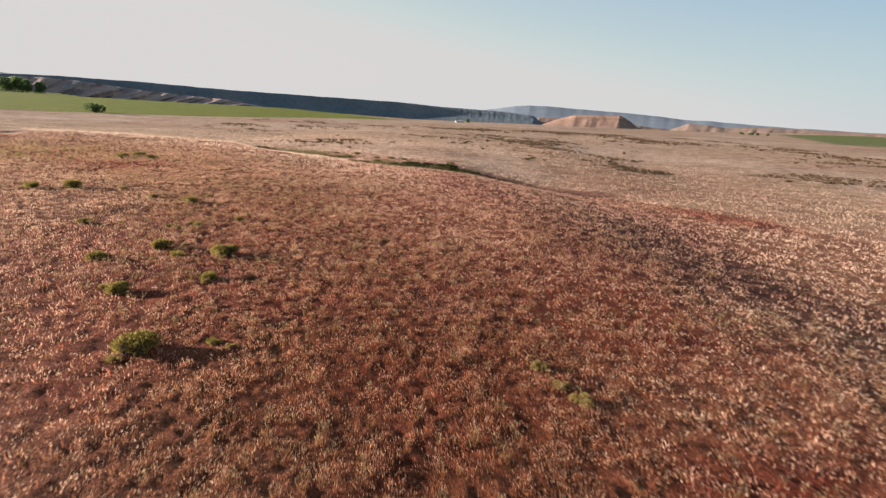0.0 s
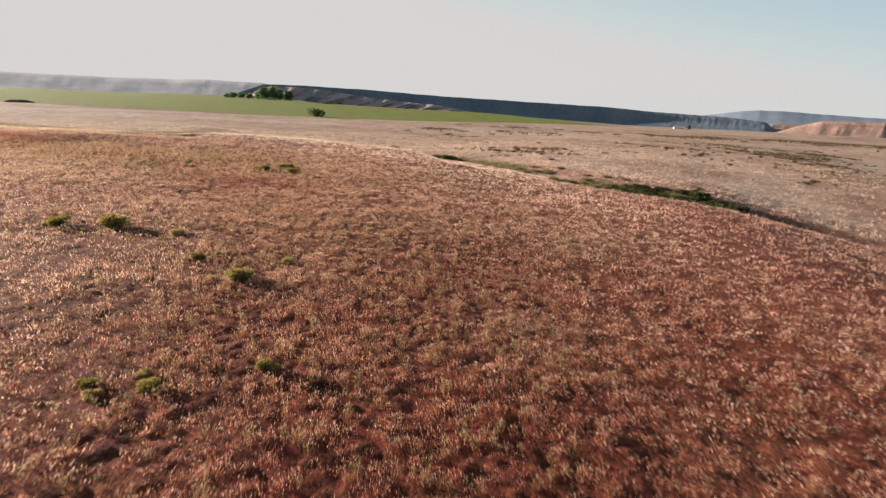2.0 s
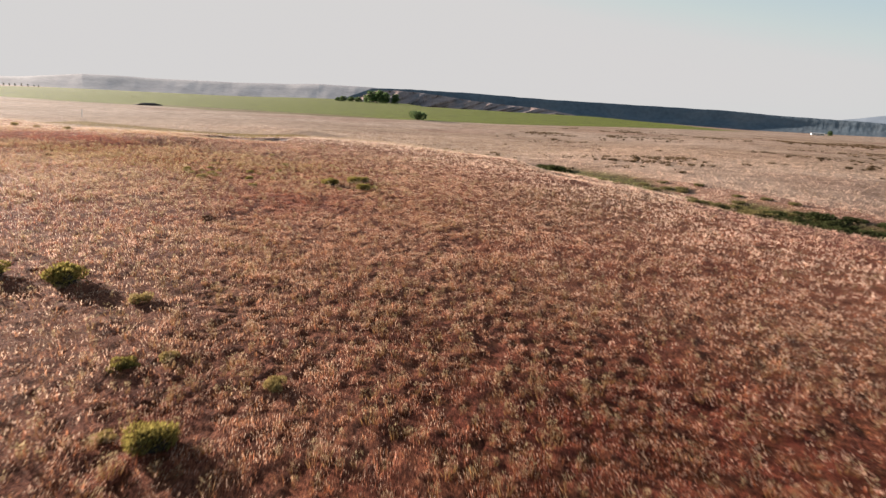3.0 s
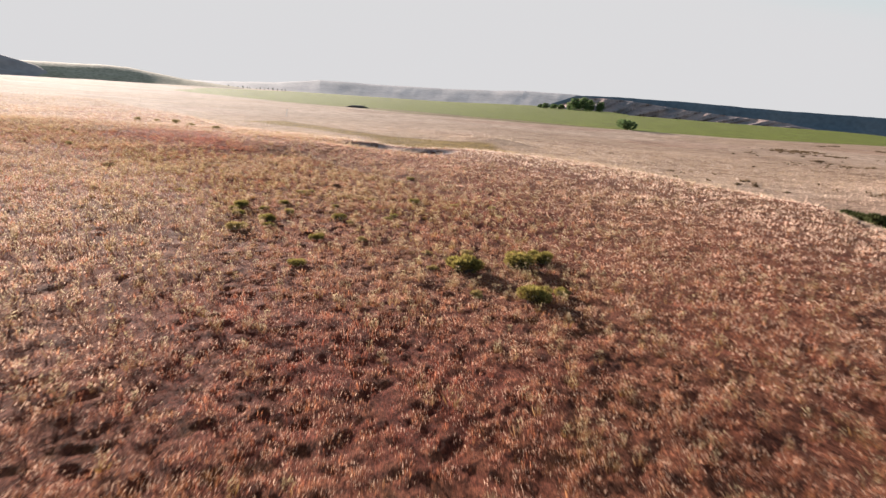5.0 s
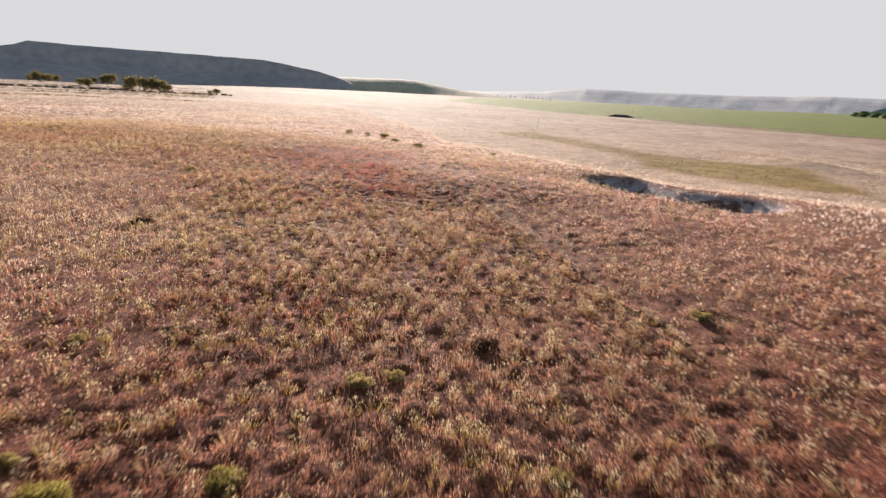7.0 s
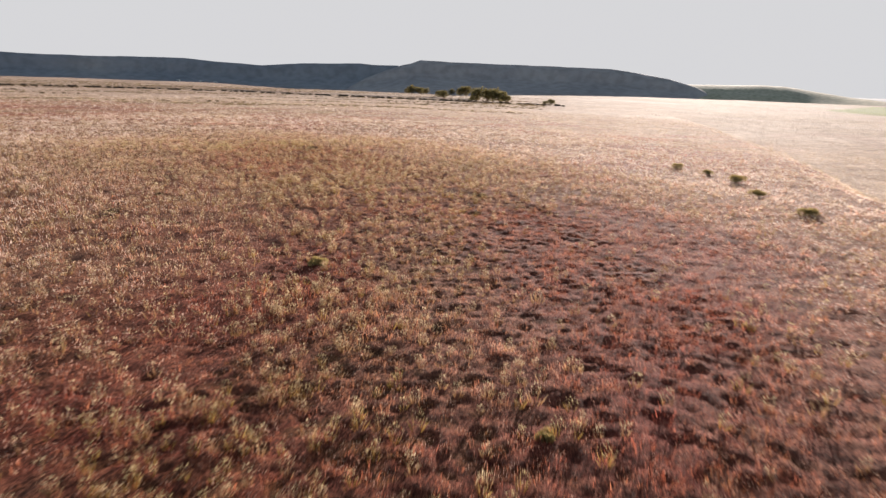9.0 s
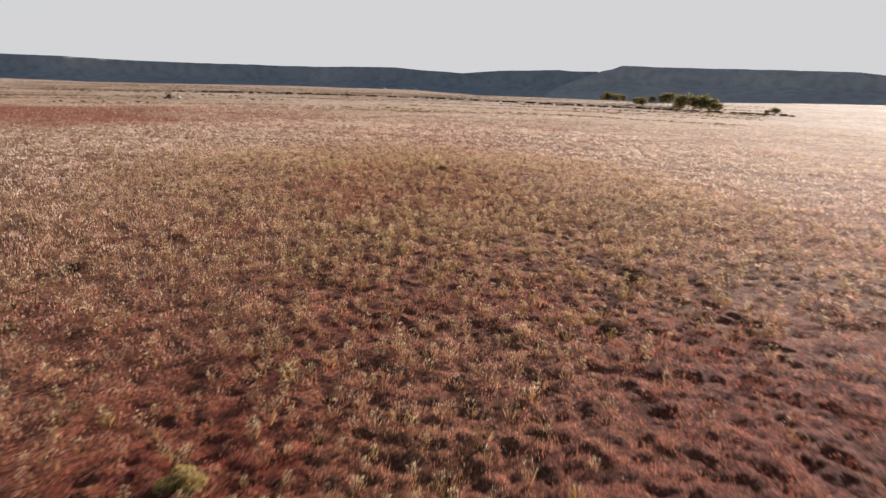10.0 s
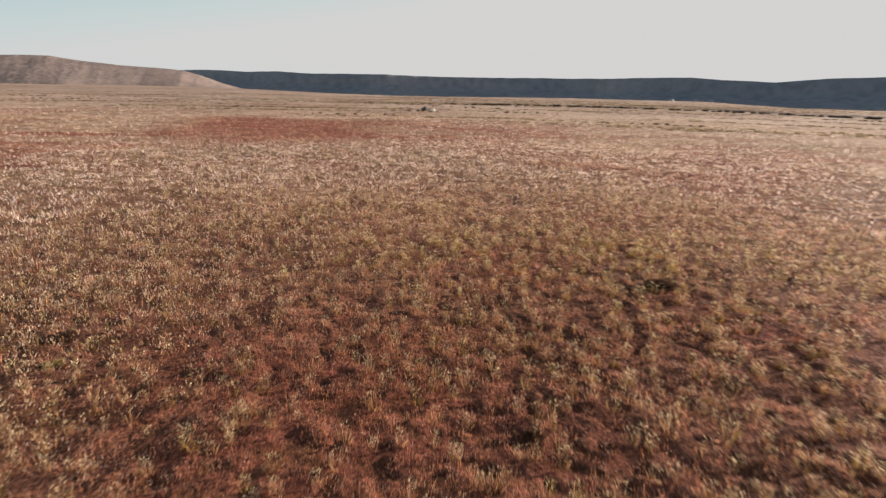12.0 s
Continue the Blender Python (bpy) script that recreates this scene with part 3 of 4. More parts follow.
# ---------------------------------------------------------------- ranges round the plain
def escarpment(name, label, mat, skyline, distance, width, foot, style, seed, spur=0.5, step=0.1, relief=None, rill=0.0, ribs=None, swing=None):
    """A range seen from the meadow: skyline as {bearing: height angle}; style 'cliff' has a scarp under a flat cap, 'slope' is rounded;
    swing sets the range back by metres per bearing."""
    az = np.arange(min(skyline), max(skyline) + step, step)
    keys = sorted(skyline)
    back = np.zeros(len(az)) if swing is None else np.interp(az, list(swing), list(swing.values()))
    top = 4.5 + (distance + back) * np.tan(np.radians(np.interp(az, keys, [skyline[k] for k in keys])))
    s = np.radians(az) * distance
    deep = np.ones(len(az)) if relief is None else np.interp(az, list(relief), list(relief.values()))
    top = top + (rough(s, 0 * s, 30 if distance < 2000 else 160, seed) - 0.5) * (0.0012 if distance < 2000 else 0.0022) * distance
    if style == "cliff":
        prof = [(0, 0.0), (0.2, 0.10), (0.4, 0.22), (0.6, 0.36), (0.75, 0.48), (0.84, 0.60), (0.87, 0.74), (0.89, 0.88), (0.93, 0.93), (0.95, 0.985), (1.0, 1.0), (1.5, 0.99), (2.5, 0.9), (4, 0.0)]
    elif style == "mesa":
        prof = [(0, 0.0), (0.15, 0.14), (0.3, 0.29), (0.45, 0.44), (0.6, 0.59), (0.75, 0.74), (0.86, 0.85), (0.9, 0.87), (0.915, 0.985), (1.0, 1.0), (1.6, 1.0), (2.4, 0.7), (4, 0.0)]
    elif style == "steps":
        prof = [(0, 0.0), (0.08, 0.17), (0.28, 0.21), (0.34, 0.42), (0.52, 0.46), (0.57, 0.68), (0.78, 0.72), (0.83, 0.9), (0.96, 0.94), (1.0, 1.0), (1.4, 0.98), (2.4, 0.7), (4, 0.0)]
    elif style == "gullied":
        prof = [(q / 18, (q / 18) ** 1.15) for q in range(19)] + [(1.4, 0.98), (2.4, 0.7), (4, 0.0)]
    else:
        prof = [(0, 0.0), (0.15, 0.10), (0.3, 0.26), (0.45, 0.44), (0.6, 0.62), (0.72, 0.77), (0.84, 0.89), (0.93, 0.965), (1.0, 1.0), (1.4, 0.97), (2.4, 0.6), (4, 0.0)]
    verts = []
    for u, h in prof:
        gully = (np.abs(rough(s, u * 40 + 0 * s, width * 0.55, seed + 3, 4) - 0.5) * 1.2 + np.abs(rough(s, u * 25 + 0 * s, width * 0.17, seed + 5, 2) - 0.5) * 0.8)
        cut = (0.5 - gully) * deep * spur * width * max(0.0, 1 - h) ** 0.6 * (0 if u > 1 else 1)
        r = distance - width * (1 - u) + cut + (rough(s, u * 300 + 0 * s, distance * 0.018, seed + 7) - 0.5) * 0.2 * min(spur, 0.5) * width * (0 if u == 1 else 1)
        for k, (gap, out) in enumerate(ribs or ()):
            turn = s / gap + 1.6 * rough(s, 0 * s, gap * 3, seed + 19 + k) + 90.0 / gap * u + 0.25 * rough(s, u * 200 + 0 * s, gap * 0.6, seed + 29 + k)
            finger = 1 - np.abs(2 * (turn - np.floor(turn)) - 1)
            r = r - out * deep * (finger - 0.5) * (0.4 + 1.2 * rough(s, u * 40 + 0 * s, gap * 2, seed + 23 + k)) * (1 - h) ** 0.4 * min(1.0, h * 5) * (0 if u > 1 else 1)
        r = r + back
        z = foot + (top - foot) * h
        if 0 < u < 1:
            z = z + (rough(s, u * 500 + 0 * s, distance * 0.02, seed + 11) - 0.5) * 0.05 * (top - foot) * min(1.0, 2.5 * spur)
        if rill and 0 < u < 1:
            z = z - rill * deep * (top - foot) * 3.0 * h * (1 - h) * np.abs(rough(s, u * 30 + 0 * s, width * 0.22, seed + 13, 2) - 0.5) * 2
        verts.append(np.stack([-35 - np.sin(np.radians(az)) * r, 40 + np.cos(np.radians(az)) * r, z], -1))
    ob = raw_mesh(name, np.concatenate(verts), grid_faces(len(prof), len(az))[:, ::-1], mat, smooth=style == "slope")
    return tagged(ob, label, "escarpment", kind="structure")


escarpment("backdrop_cliff", "long shale escarpment with a flat rim, dark blue shade painted into its colour", SHADED_SHALE,
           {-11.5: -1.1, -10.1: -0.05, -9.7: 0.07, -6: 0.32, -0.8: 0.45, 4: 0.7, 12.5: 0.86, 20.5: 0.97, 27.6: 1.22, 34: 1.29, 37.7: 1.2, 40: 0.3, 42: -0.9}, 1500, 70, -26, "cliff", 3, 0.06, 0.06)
escarpment("backdrop_spur", "pink eroded spur standing out below the dark escarpment", PINK_CLAY,
           {15: -1.0, 17: -0.45, 19: -0.1, 21: 0.1, 24: 0.25, 26: 0.4, 28: 0.55, 30: 0.75, 32.5: 0.98, 35: 1.1, 37: 1.02, 39: 0.3, 40: -0.6}, 1330, 150, -18, "gullied", 21, 0.03, 0.03, None, 0.0, ((58, 70), (19, 22)))
escarpment("backdrop_badlands", "eroded badland terraces behind the green field, pale with painted haze", BADLAND,
           {29: -0.4, 34: 1.0, 38: 1.28, 43: 1.33, 46: 1.18, 51: 1.02, 58: 1.0, 63: 0.98, 67: 0.5, 71: 0.3, 78: 0.1}, 2400, 620, -16, "slope", 5, 0.04, 0.04, None, 0.0, ((210, 16), (80, 6)))
escarpment("backdrop_olive_hill", "rounded brown hill running down to the green field", OLIVE_HILL,
           {66: -0.5, 72: -0.05, 74.7: 0.2, 77: 0.54, 79.6: 0.92, 81.5: 0.96, 84: 0.85, 87: 0.8, 90: 0.3, 94: -0.7}, 1180, 230, -12, "slope", 6, 0.1)
escarpment("backdrop_ridge", "long dark scrub-covered ridge lying in its own shade", SCRUB,
           {112: -0.8, 113: 0.6, 114: 1.55, 116.5: 1.5, 117.6: 1.6, 122.8: 1.38, 126.7: 1.05,
            130.6: 1.17, 133.3: 1.34, 135.4: 1.33, 141: 1.12, 151: 1.06, 156: 1.03, 163.2: 1.15, 168.5: 1.03, 171.6: 1.15, 174.6: 1.04, 178: 1.13, 184: 0.8, 190: -0.8}, 1150, 150, -24, "cliff", 8, 0.12, 0.1, {112: 1.0, 165: 1.0, 174: 0.3, 190: 0.1}, swing={112: 0, 162: 0, 170: 60, 178: 220, 190: 520})
escarpment("backdrop_west_mesa", "flat-topped hill below the low sun, glare and haze painted into its colour", GLARE_HILL,
           {84: -0.6, 86: 0.5, 88.5: 1.2, 91: 1.6, 93.5: 1.93, 99: 2.02, 107: 2.05, 111.8: 2.12, 112.7: 1.8, 113.6: 1.6, 115: 1.1, 117: 0.3, 119: -0.8}, 1090, 300, -20, "cliff", 8, 0.12)
escarpment("backdrop_red_hill", "sunlit red sandstone hill with a long gentle foot", RED_HILL,
           {168: -1.0, 173: -0.75, 175: -0.5, 176.6: 0.0, 178: 0.6, 179.4: 1.0, 181.5: 1.15, 184.4: 1.27, 187.2: 1.52, 189.4: 1.84, 191: 1.8, 194.6: 1.65, 204: 1.5, 215: 1.0}, 1000, 420, -14, "slope", 10, 0.12, 0.1, None, 0.12, ((160, 45),))
escarpment("backdrop_mesa", "flat-topped red mesa lit by the low sun", RED_ROCK,
           {-21.6: -1.1, -20.6: -0.8, -20.0: -0.3, -19.4: 0.1, -18.7: 0.46, -16.5: 0.43, -14.5: 0.38, -13.6: 0.12, -12.6: -0.2, -11.6: -0.6, -10.6: -1.0, -9.5: -1.2}, 1250, 150, -19, "mesa", 12, 0.10, 0.05, None, 0.15)
escarpment("backdrop_low_hills", "low tan and grey hills beyond the plain", HILL,
           {-46: 0.05, -39: 0.05, -34: 0.06, -31.3: 0.04, -29.3: 0.02, -27.5: -0.18, -26.1: -0.01, -24.4: 0.05, -22.8: -0.6, -20: -0.4, -16: -0.1, -14.2: -0.02, -12.2: -0.06, -10.4: -0.1, -9: -0.9}, 1700, 200, -26, "slope", 14, 0.4)
escarpment("backdrop_mountains", "far mountain range with blue-grey haze painted into its rock colour", MOUNTAIN,
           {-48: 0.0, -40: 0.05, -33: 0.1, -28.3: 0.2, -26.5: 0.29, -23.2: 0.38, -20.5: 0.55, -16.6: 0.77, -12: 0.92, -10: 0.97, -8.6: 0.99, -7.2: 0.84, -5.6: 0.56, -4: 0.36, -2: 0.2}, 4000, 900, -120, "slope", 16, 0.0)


# ---------------------------------------------------------------- grass
rng = np.random.default_rng(7)


def sow(count, lo, hi, lean):
    """Random places on the meadow whose distance from the flight line lies between lo and hi metres."""
    pts = []
    need = count
    while need > 0:
        x, y = rng.uniform(-80 - hi, 5 + hi, count * 2), rng.uniform(-hi, 52 + hi, count * 2)
        d = near_line(x, y, TRACK)
        d = d * np.exp(rng.normal(0, 0.13, len(x)))
        keep = (d >= lo) & (d < hi) & (rng.random(len(x)) < lean(x, y) * fade(1.2, 2.4, near_line(x, y, BANK)) * fade(4, 7, near_line(x, y, TROUGH)))
        x, y = x[keep][:need], y[keep][:need]
        pts.append(np.stack([x, y], -1))
        need -= len(x)
    return np.concatenate(pts)


def canopy_height(x, y):
    """The canopy is modelled within 40 m of the flight line and sinks into the ground at its edge."""
    return mound(x, y) * (1 - 0.5 * fade(7, 18, near_line(x, y, TRACK))) * fade(40, 30, near_line(x, y, TRACK)) * fade(1.0, 3.0, near_line(x, y, BANK)) - 0.12 * fade(34, 40, near_line(x, y, TRACK))


def canopy(lo, hi, cell):
    x, y = np.meshgrid(np.arange(-80 - hi, 5 + hi, cell), np.arange(-hi, 52 + hi, cell), indexing="ij")
    use = near_line(x, y, TRACK)
    x, y = x + (rng.random(x.shape) - 0.5) * cell * 0.4, y + (rng.random(x.shape) - 0.5) * cell * 0.4
    f = grid_faces(*x.shape)
    mid = use.ravel()[f].mean(1)
    f = f[(mid >= lo) & (mid < hi)]
    ids, f = np.unique(f, return_inverse=True)
    x, y = x.ravel()[ids], y.ravel()[ids]
    v = np.stack([x, y, land(x, y) + canopy_height(x, y)], -1)
    bare_bank = fade(2.2, 1.5, near_line(x, y, BANK))[:, None]
    # Lightness painted in: rises off the flight line, and westward for backlit haze.
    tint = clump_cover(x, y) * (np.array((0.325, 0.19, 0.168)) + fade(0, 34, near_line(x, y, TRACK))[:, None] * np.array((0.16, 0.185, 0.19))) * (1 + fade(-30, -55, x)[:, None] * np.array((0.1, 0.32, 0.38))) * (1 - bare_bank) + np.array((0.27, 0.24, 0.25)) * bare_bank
    return v, f.reshape(-1, 4)[:, ::-1], tint


sheets, base = [], 0
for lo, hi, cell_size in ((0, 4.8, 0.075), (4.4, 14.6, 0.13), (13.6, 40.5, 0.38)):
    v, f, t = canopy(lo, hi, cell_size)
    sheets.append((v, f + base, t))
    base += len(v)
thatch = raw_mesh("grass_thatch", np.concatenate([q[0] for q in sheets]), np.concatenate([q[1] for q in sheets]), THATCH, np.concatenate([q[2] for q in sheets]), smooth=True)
tagged(thatch, "matted rust red grass lying in rounded tussocks", "grass", kind="stuff")


def stalks(root, height, width, bend, lean_dir, low, high, pointed=False):
    """Grass as arrays, one triangle each: nodding seed heads, or pointed leaves: root (n, 2), colours (n, 3)."""
    n = len(root)
    x, y = root[:, 0], root[:, 1]
    z = land(x, y) + np.maximum(canopy_height(x, y), 0) - 0.02
    turn = rng.uniform(0, 2 * np.pi, n)
    ox, oy = np.cos(turn) * width / 2, np.sin(turn) * width / 2
    bx, by = x + np.cos(lean_dir) * bend, y + np.sin(lean_dir) * bend
    if pointed:
        v = np.stack([np.stack([bx, by, z + height], -1), np.stack([x + (bx - x) * 0.3 - ox, y + (by - y) * 0.3 - oy, z + height * 0.1], -1),
                      np.stack([x + (bx - x) * 0.3 + ox, y + (by - y) * 0.3 + oy, z + height * 0.3], -1)], 1)
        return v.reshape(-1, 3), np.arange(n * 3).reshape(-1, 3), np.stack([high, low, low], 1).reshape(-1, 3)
    long = width * rng.uniform(2.8, 6.0, n)
    reach = rng.uniform(0.1, 0.5, n) * long
    foot = z + height - long * rng.uniform(0.5, 1.0, n)
    v = np.stack([np.stack([bx - ox, by - oy, foot], -1), np.stack([bx + ox, by + oy, foot + long * 0.25], -1),
                  np.stack([bx + np.cos(lean_dir) * reach, by + np.sin(lean_dir) * reach, foot + long], -1)], 1)
    return v.reshape(-1, 3), np.arange(n * 3).reshape(-1, 3), np.stack([high * 0.85, high * 0.95, high], 1).reshape(-1, 3)


def joined(name, bunches, label):
    verts, faces, tints, base = [], [], [], 0
    for v, f, t in bunches:
        verts.append(v), faces.append(f + base), tints.append(t)
        base += len(v)
    ob = raw_mesh(name, np.concatenate(verts), np.concatenate(faces), GRASS, np.minimum(np.concatenate(tints), 0.85))
    return tagged(ob, label, "grass", kind="stuff")


def everywhere(x, y):
    return 0.6 + 0.4 * fade(0.3, 0.6, rough(x, y, 1.6, 41, 2))


def clumps(count, lo, hi, each, radius, width, tall, heads, deep=0.75, pointed=0.0):
    """Rounded clumps of cheatgrass: stalks lean outward, the middle ones stand highest."""
    p = sow(count, lo, hi, everywhere)
    size = rng.uniform(0.55, 1.3, count) * (0.6 + 0.8 * rough(p[:, 0], p[:, 1], 2.4, 43, 2))
    even = 0.2 if hi < 45 else 0.1
    own = clump_cover(p[:, 0], p[:, 1]) * rng.uniform(1 - even, 1 + even, (count, 1)) * rng.normal(1, 0.04, (count, 3))
    i = np.repeat(np.arange(count), each)
    m = len(i)
    ring, off = rng.uniform(0, 2 * np.pi, m), np.sqrt(rng.random(m))
    root = p[i] + (np.stack([np.cos(ring), np.sin(ring)], -1) * (off * radius * size[i] * 0.6)[:, None])
    h = tall * size[i] * (1.05 - 0.5 * off ** 2) * rng.uniform(0.75, 1.2, m)
    lean_dir = ring + rng.normal(0, 0.5, m)
    # Extra paleness off the flight line and on PUFFY paints in lit heads.
    bleached = (ripe(p[:, 0], p[:, 1]) * (0.5 + 0.4 * fade(0, 24, near_line(p[:, 0], p[:, 1], TRACK))) * (1 - 0.25 * fade(20, 3, near_line(p[:, 0], p[:, 1], TRACK)) * fade(-30, -52, p[:, 0])))[:, None]
    bleached = np.maximum(bleached, (0.8 * inside(p[:, 0], p[:, 1], PUFFY, 6.0) * (1 - 0.8 * crimson(p[:, 0], p[:, 1])))[:, None])
    # Western colours are flattened: backlit haze put into heads and blades.
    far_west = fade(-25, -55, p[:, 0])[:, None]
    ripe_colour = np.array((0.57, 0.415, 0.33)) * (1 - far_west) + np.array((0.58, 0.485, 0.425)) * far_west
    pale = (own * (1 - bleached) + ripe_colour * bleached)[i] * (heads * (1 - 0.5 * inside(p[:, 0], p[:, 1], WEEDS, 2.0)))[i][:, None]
    # Roots darkened and reddened: the red shade low in the grass, as colour.
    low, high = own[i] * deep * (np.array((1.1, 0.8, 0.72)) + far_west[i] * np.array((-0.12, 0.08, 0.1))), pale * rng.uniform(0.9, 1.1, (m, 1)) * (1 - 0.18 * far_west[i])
    wide, bend = width * rng.uniform(0.6, 1.4, m) * (1 - 0.12 * far_west[i, 0] - 0.22 * (fade(-12, -32, p[:, 0]) * fade(9, 4, near_line(p[:, 0], p[:, 1], TRACK)))[i]), h * rng.uniform(0.05, 0.4, m)
    k = int(m * pointed)
    pick = rng.permutation(m)
    blade = own[i] * np.array((1.35, 0.98, 0.85)) * (1 + 0.35 * far_west[i])
    made = [stalks(root[q], h[q], wide[q], bend[q], lean_dir[q], low[q], blade[q] if leaf else high[q], leaf) for q, leaf in ((pick[:k], True), (pick[k:], False)) if len(q)]
    return [np.concatenate([b[0] for b in made]), np.arange(m * 3).reshape(-1, 3), np.concatenate([b[2] for b in made])]


def tall_stalks(count, lo, hi, width, tall):
    """Single dry stalks that stand out of the mat."""
    p = sow(count, lo, hi, everywhere)
    h = tall * rng.uniform(0.6, 1.25, count)
    own = cover(p[:, 0], p[:, 1]) * 0.3 + np.array((0.46, 0.335, 0.225)) * rng.uniform(0.8, 1.15, (count, 1))
    return stalks(p, h, width * rng.uniform(0.6, 1.4, count), h * rng.uniform(0.02, 0.3, count), rng.uniform(0, 6.28, count), own * 0.8, own)


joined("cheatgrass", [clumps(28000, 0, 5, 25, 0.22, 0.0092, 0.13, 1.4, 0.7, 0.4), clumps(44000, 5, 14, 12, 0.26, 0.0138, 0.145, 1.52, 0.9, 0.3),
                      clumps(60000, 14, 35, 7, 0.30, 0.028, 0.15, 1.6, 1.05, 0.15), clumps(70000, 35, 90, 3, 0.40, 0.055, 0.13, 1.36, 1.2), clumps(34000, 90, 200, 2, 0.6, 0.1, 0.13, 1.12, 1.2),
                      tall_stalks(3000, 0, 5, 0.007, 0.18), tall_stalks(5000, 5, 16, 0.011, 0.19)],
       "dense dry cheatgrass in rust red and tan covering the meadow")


def tuft_lean(x, y):
    west = fade(-26, -44, x)
    patch = fade(0.42, 0.58, 0.6 * rough(x, y, 9, 51) + 0.4 * rough(x, y, 2.6, 53, 2))
    share = (0.08 + 0.6 * patch) * (1 - west) + (0.62 + 0.38 * patch) * west
    return np.clip(share * (0.5 + 0.5 * west) * (1 - 0.85 * crimson(x, y)) * (1 - 0.6 * inside(x, y, PUFFY, 8.0)) * (1 - inside(x, y, WEEDS, 2.0)), 0, 1)


def tufts(count, lo, hi, blades, flecks, width, fleck, tall=0.25, spread=0.1):
    """Rounded tufts of bunchgrass: pointed blades that fan out of one root under a soft plume of seed heads."""
    p = sow(count, lo, hi, tuft_lean)
    size = rng.uniform(0.6, 1.2, count) * rng.uniform(0.85, 1.15, count)
    straw = np.array((0.52, 0.38, 0.22)) * rng.uniform(0.75, 1.15, (count, 1))
    olive = fade(0.45, 0.62, rough(p[:, 0], p[:, 1], 6, 57))
    colour = np.where((rng.random(count) < (0.1 + 0.5 * olive + 0.25 * fade(42, 26, p[:, 1])) * (1 - 0.5 * fade(-42, -20, p[:, 0])))[:, None], np.array((0.43, 0.33, 0.11)), straw) * 0.85 + cover(p[:, 0], p[:, 1]) * 0.15
    # Western tufts stay cream, their backlit look put into the colour; eastern ones gold.
    gold = fade(-32, -16, p[:, 0])[:, None]
    pale = 0.5 * fade(2, 24, near_line(p[:, 0], p[:, 1], TRACK))[:, None]
    colour = colour * (1 - pale) + np.array((0.60, 0.47, 0.36)) * pale
    colour = colour * (1 - 0.7 * gold) + np.array((0.42, 0.27, 0.14)) * 0.7 * gold
    plume = colour * 0.5 + (1 - 0.38 * gold) * np.array((0.68, 0.55, 0.36)) * 0.5
    made = []
    i = np.repeat(np.arange(count), blades)
    m = len(i)
    ring, off = rng.uniform(0, 2 * np.pi, m), np.sqrt(rng.random(m))
    root = p[i] + np.stack([np.cos(ring), np.sin(ring)], -1) * (off * 0.03 * size[i])[:, None]
    h = tall * size[i] * (1.0 - 0.35 * off ** 2) * rng.uniform(0.7, 1.1, m)
    # Blades darken and redden toward the root.
    made.append(stalks(root, h, width * rng.uniform(0.7, 1.3, m), spread * size[i] * 1.1 * off, ring + rng.normal(0, 0.3, m),
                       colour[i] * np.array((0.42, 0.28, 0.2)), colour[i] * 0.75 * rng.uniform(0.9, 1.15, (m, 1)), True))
    i = np.repeat(np.arange(count), flecks)
    m = len(i)
    ring, off = rng.uniform(0, 2 * np.pi, m), np.sqrt(rng.random(m))
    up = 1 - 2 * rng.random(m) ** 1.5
    wide = spread * size[i] * off * np.sqrt(1 - 0.8 * up ** 2)
    x, y = p[i, 0] + np.cos(ring) * wide, p[i, 1] + np.sin(ring) * wide
    z = land(p[:, 0], p[:, 1])[i] + np.maximum(canopy_height(p[:, 0], p[:, 1]), 0)[i] + tall * size[i] * (0.66 + 0.34 * up)
    long, turn = fleck * rng.uniform(0.6, 1.3, m) * (1 - 0.15 * fade(-30, -50, x)), rng.uniform(0, 2 * np.pi, m)
    ax, ay, az = np.cos(ring) * 0.55 * off + rng.normal(0, 0.25, m), np.sin(ring) * 0.55 * off + rng.normal(0, 0.25, m), rng.uniform(0.4, 1.0, m)
    ox, oy = np.cos(turn) * long * 0.14, np.sin(turn) * long * 0.14
    v = np.stack([np.stack([x - ox, y - oy, z], -1), np.stack([x + ox, y + oy, z], -1), np.stack([x + ax * long, y + ay * long, z + az * long], -1)], 1)
    # Fleck colour is graded darker toward the bottom of the plume.
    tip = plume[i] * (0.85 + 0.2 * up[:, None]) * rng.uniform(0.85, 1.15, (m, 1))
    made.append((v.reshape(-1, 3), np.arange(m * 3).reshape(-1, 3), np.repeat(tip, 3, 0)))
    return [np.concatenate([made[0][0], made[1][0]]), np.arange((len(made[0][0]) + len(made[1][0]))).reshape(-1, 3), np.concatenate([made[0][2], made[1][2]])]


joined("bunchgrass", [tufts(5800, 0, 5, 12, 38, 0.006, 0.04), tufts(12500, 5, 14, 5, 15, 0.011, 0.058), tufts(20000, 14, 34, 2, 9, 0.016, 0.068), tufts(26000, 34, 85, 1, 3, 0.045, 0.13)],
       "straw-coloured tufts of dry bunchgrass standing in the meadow")


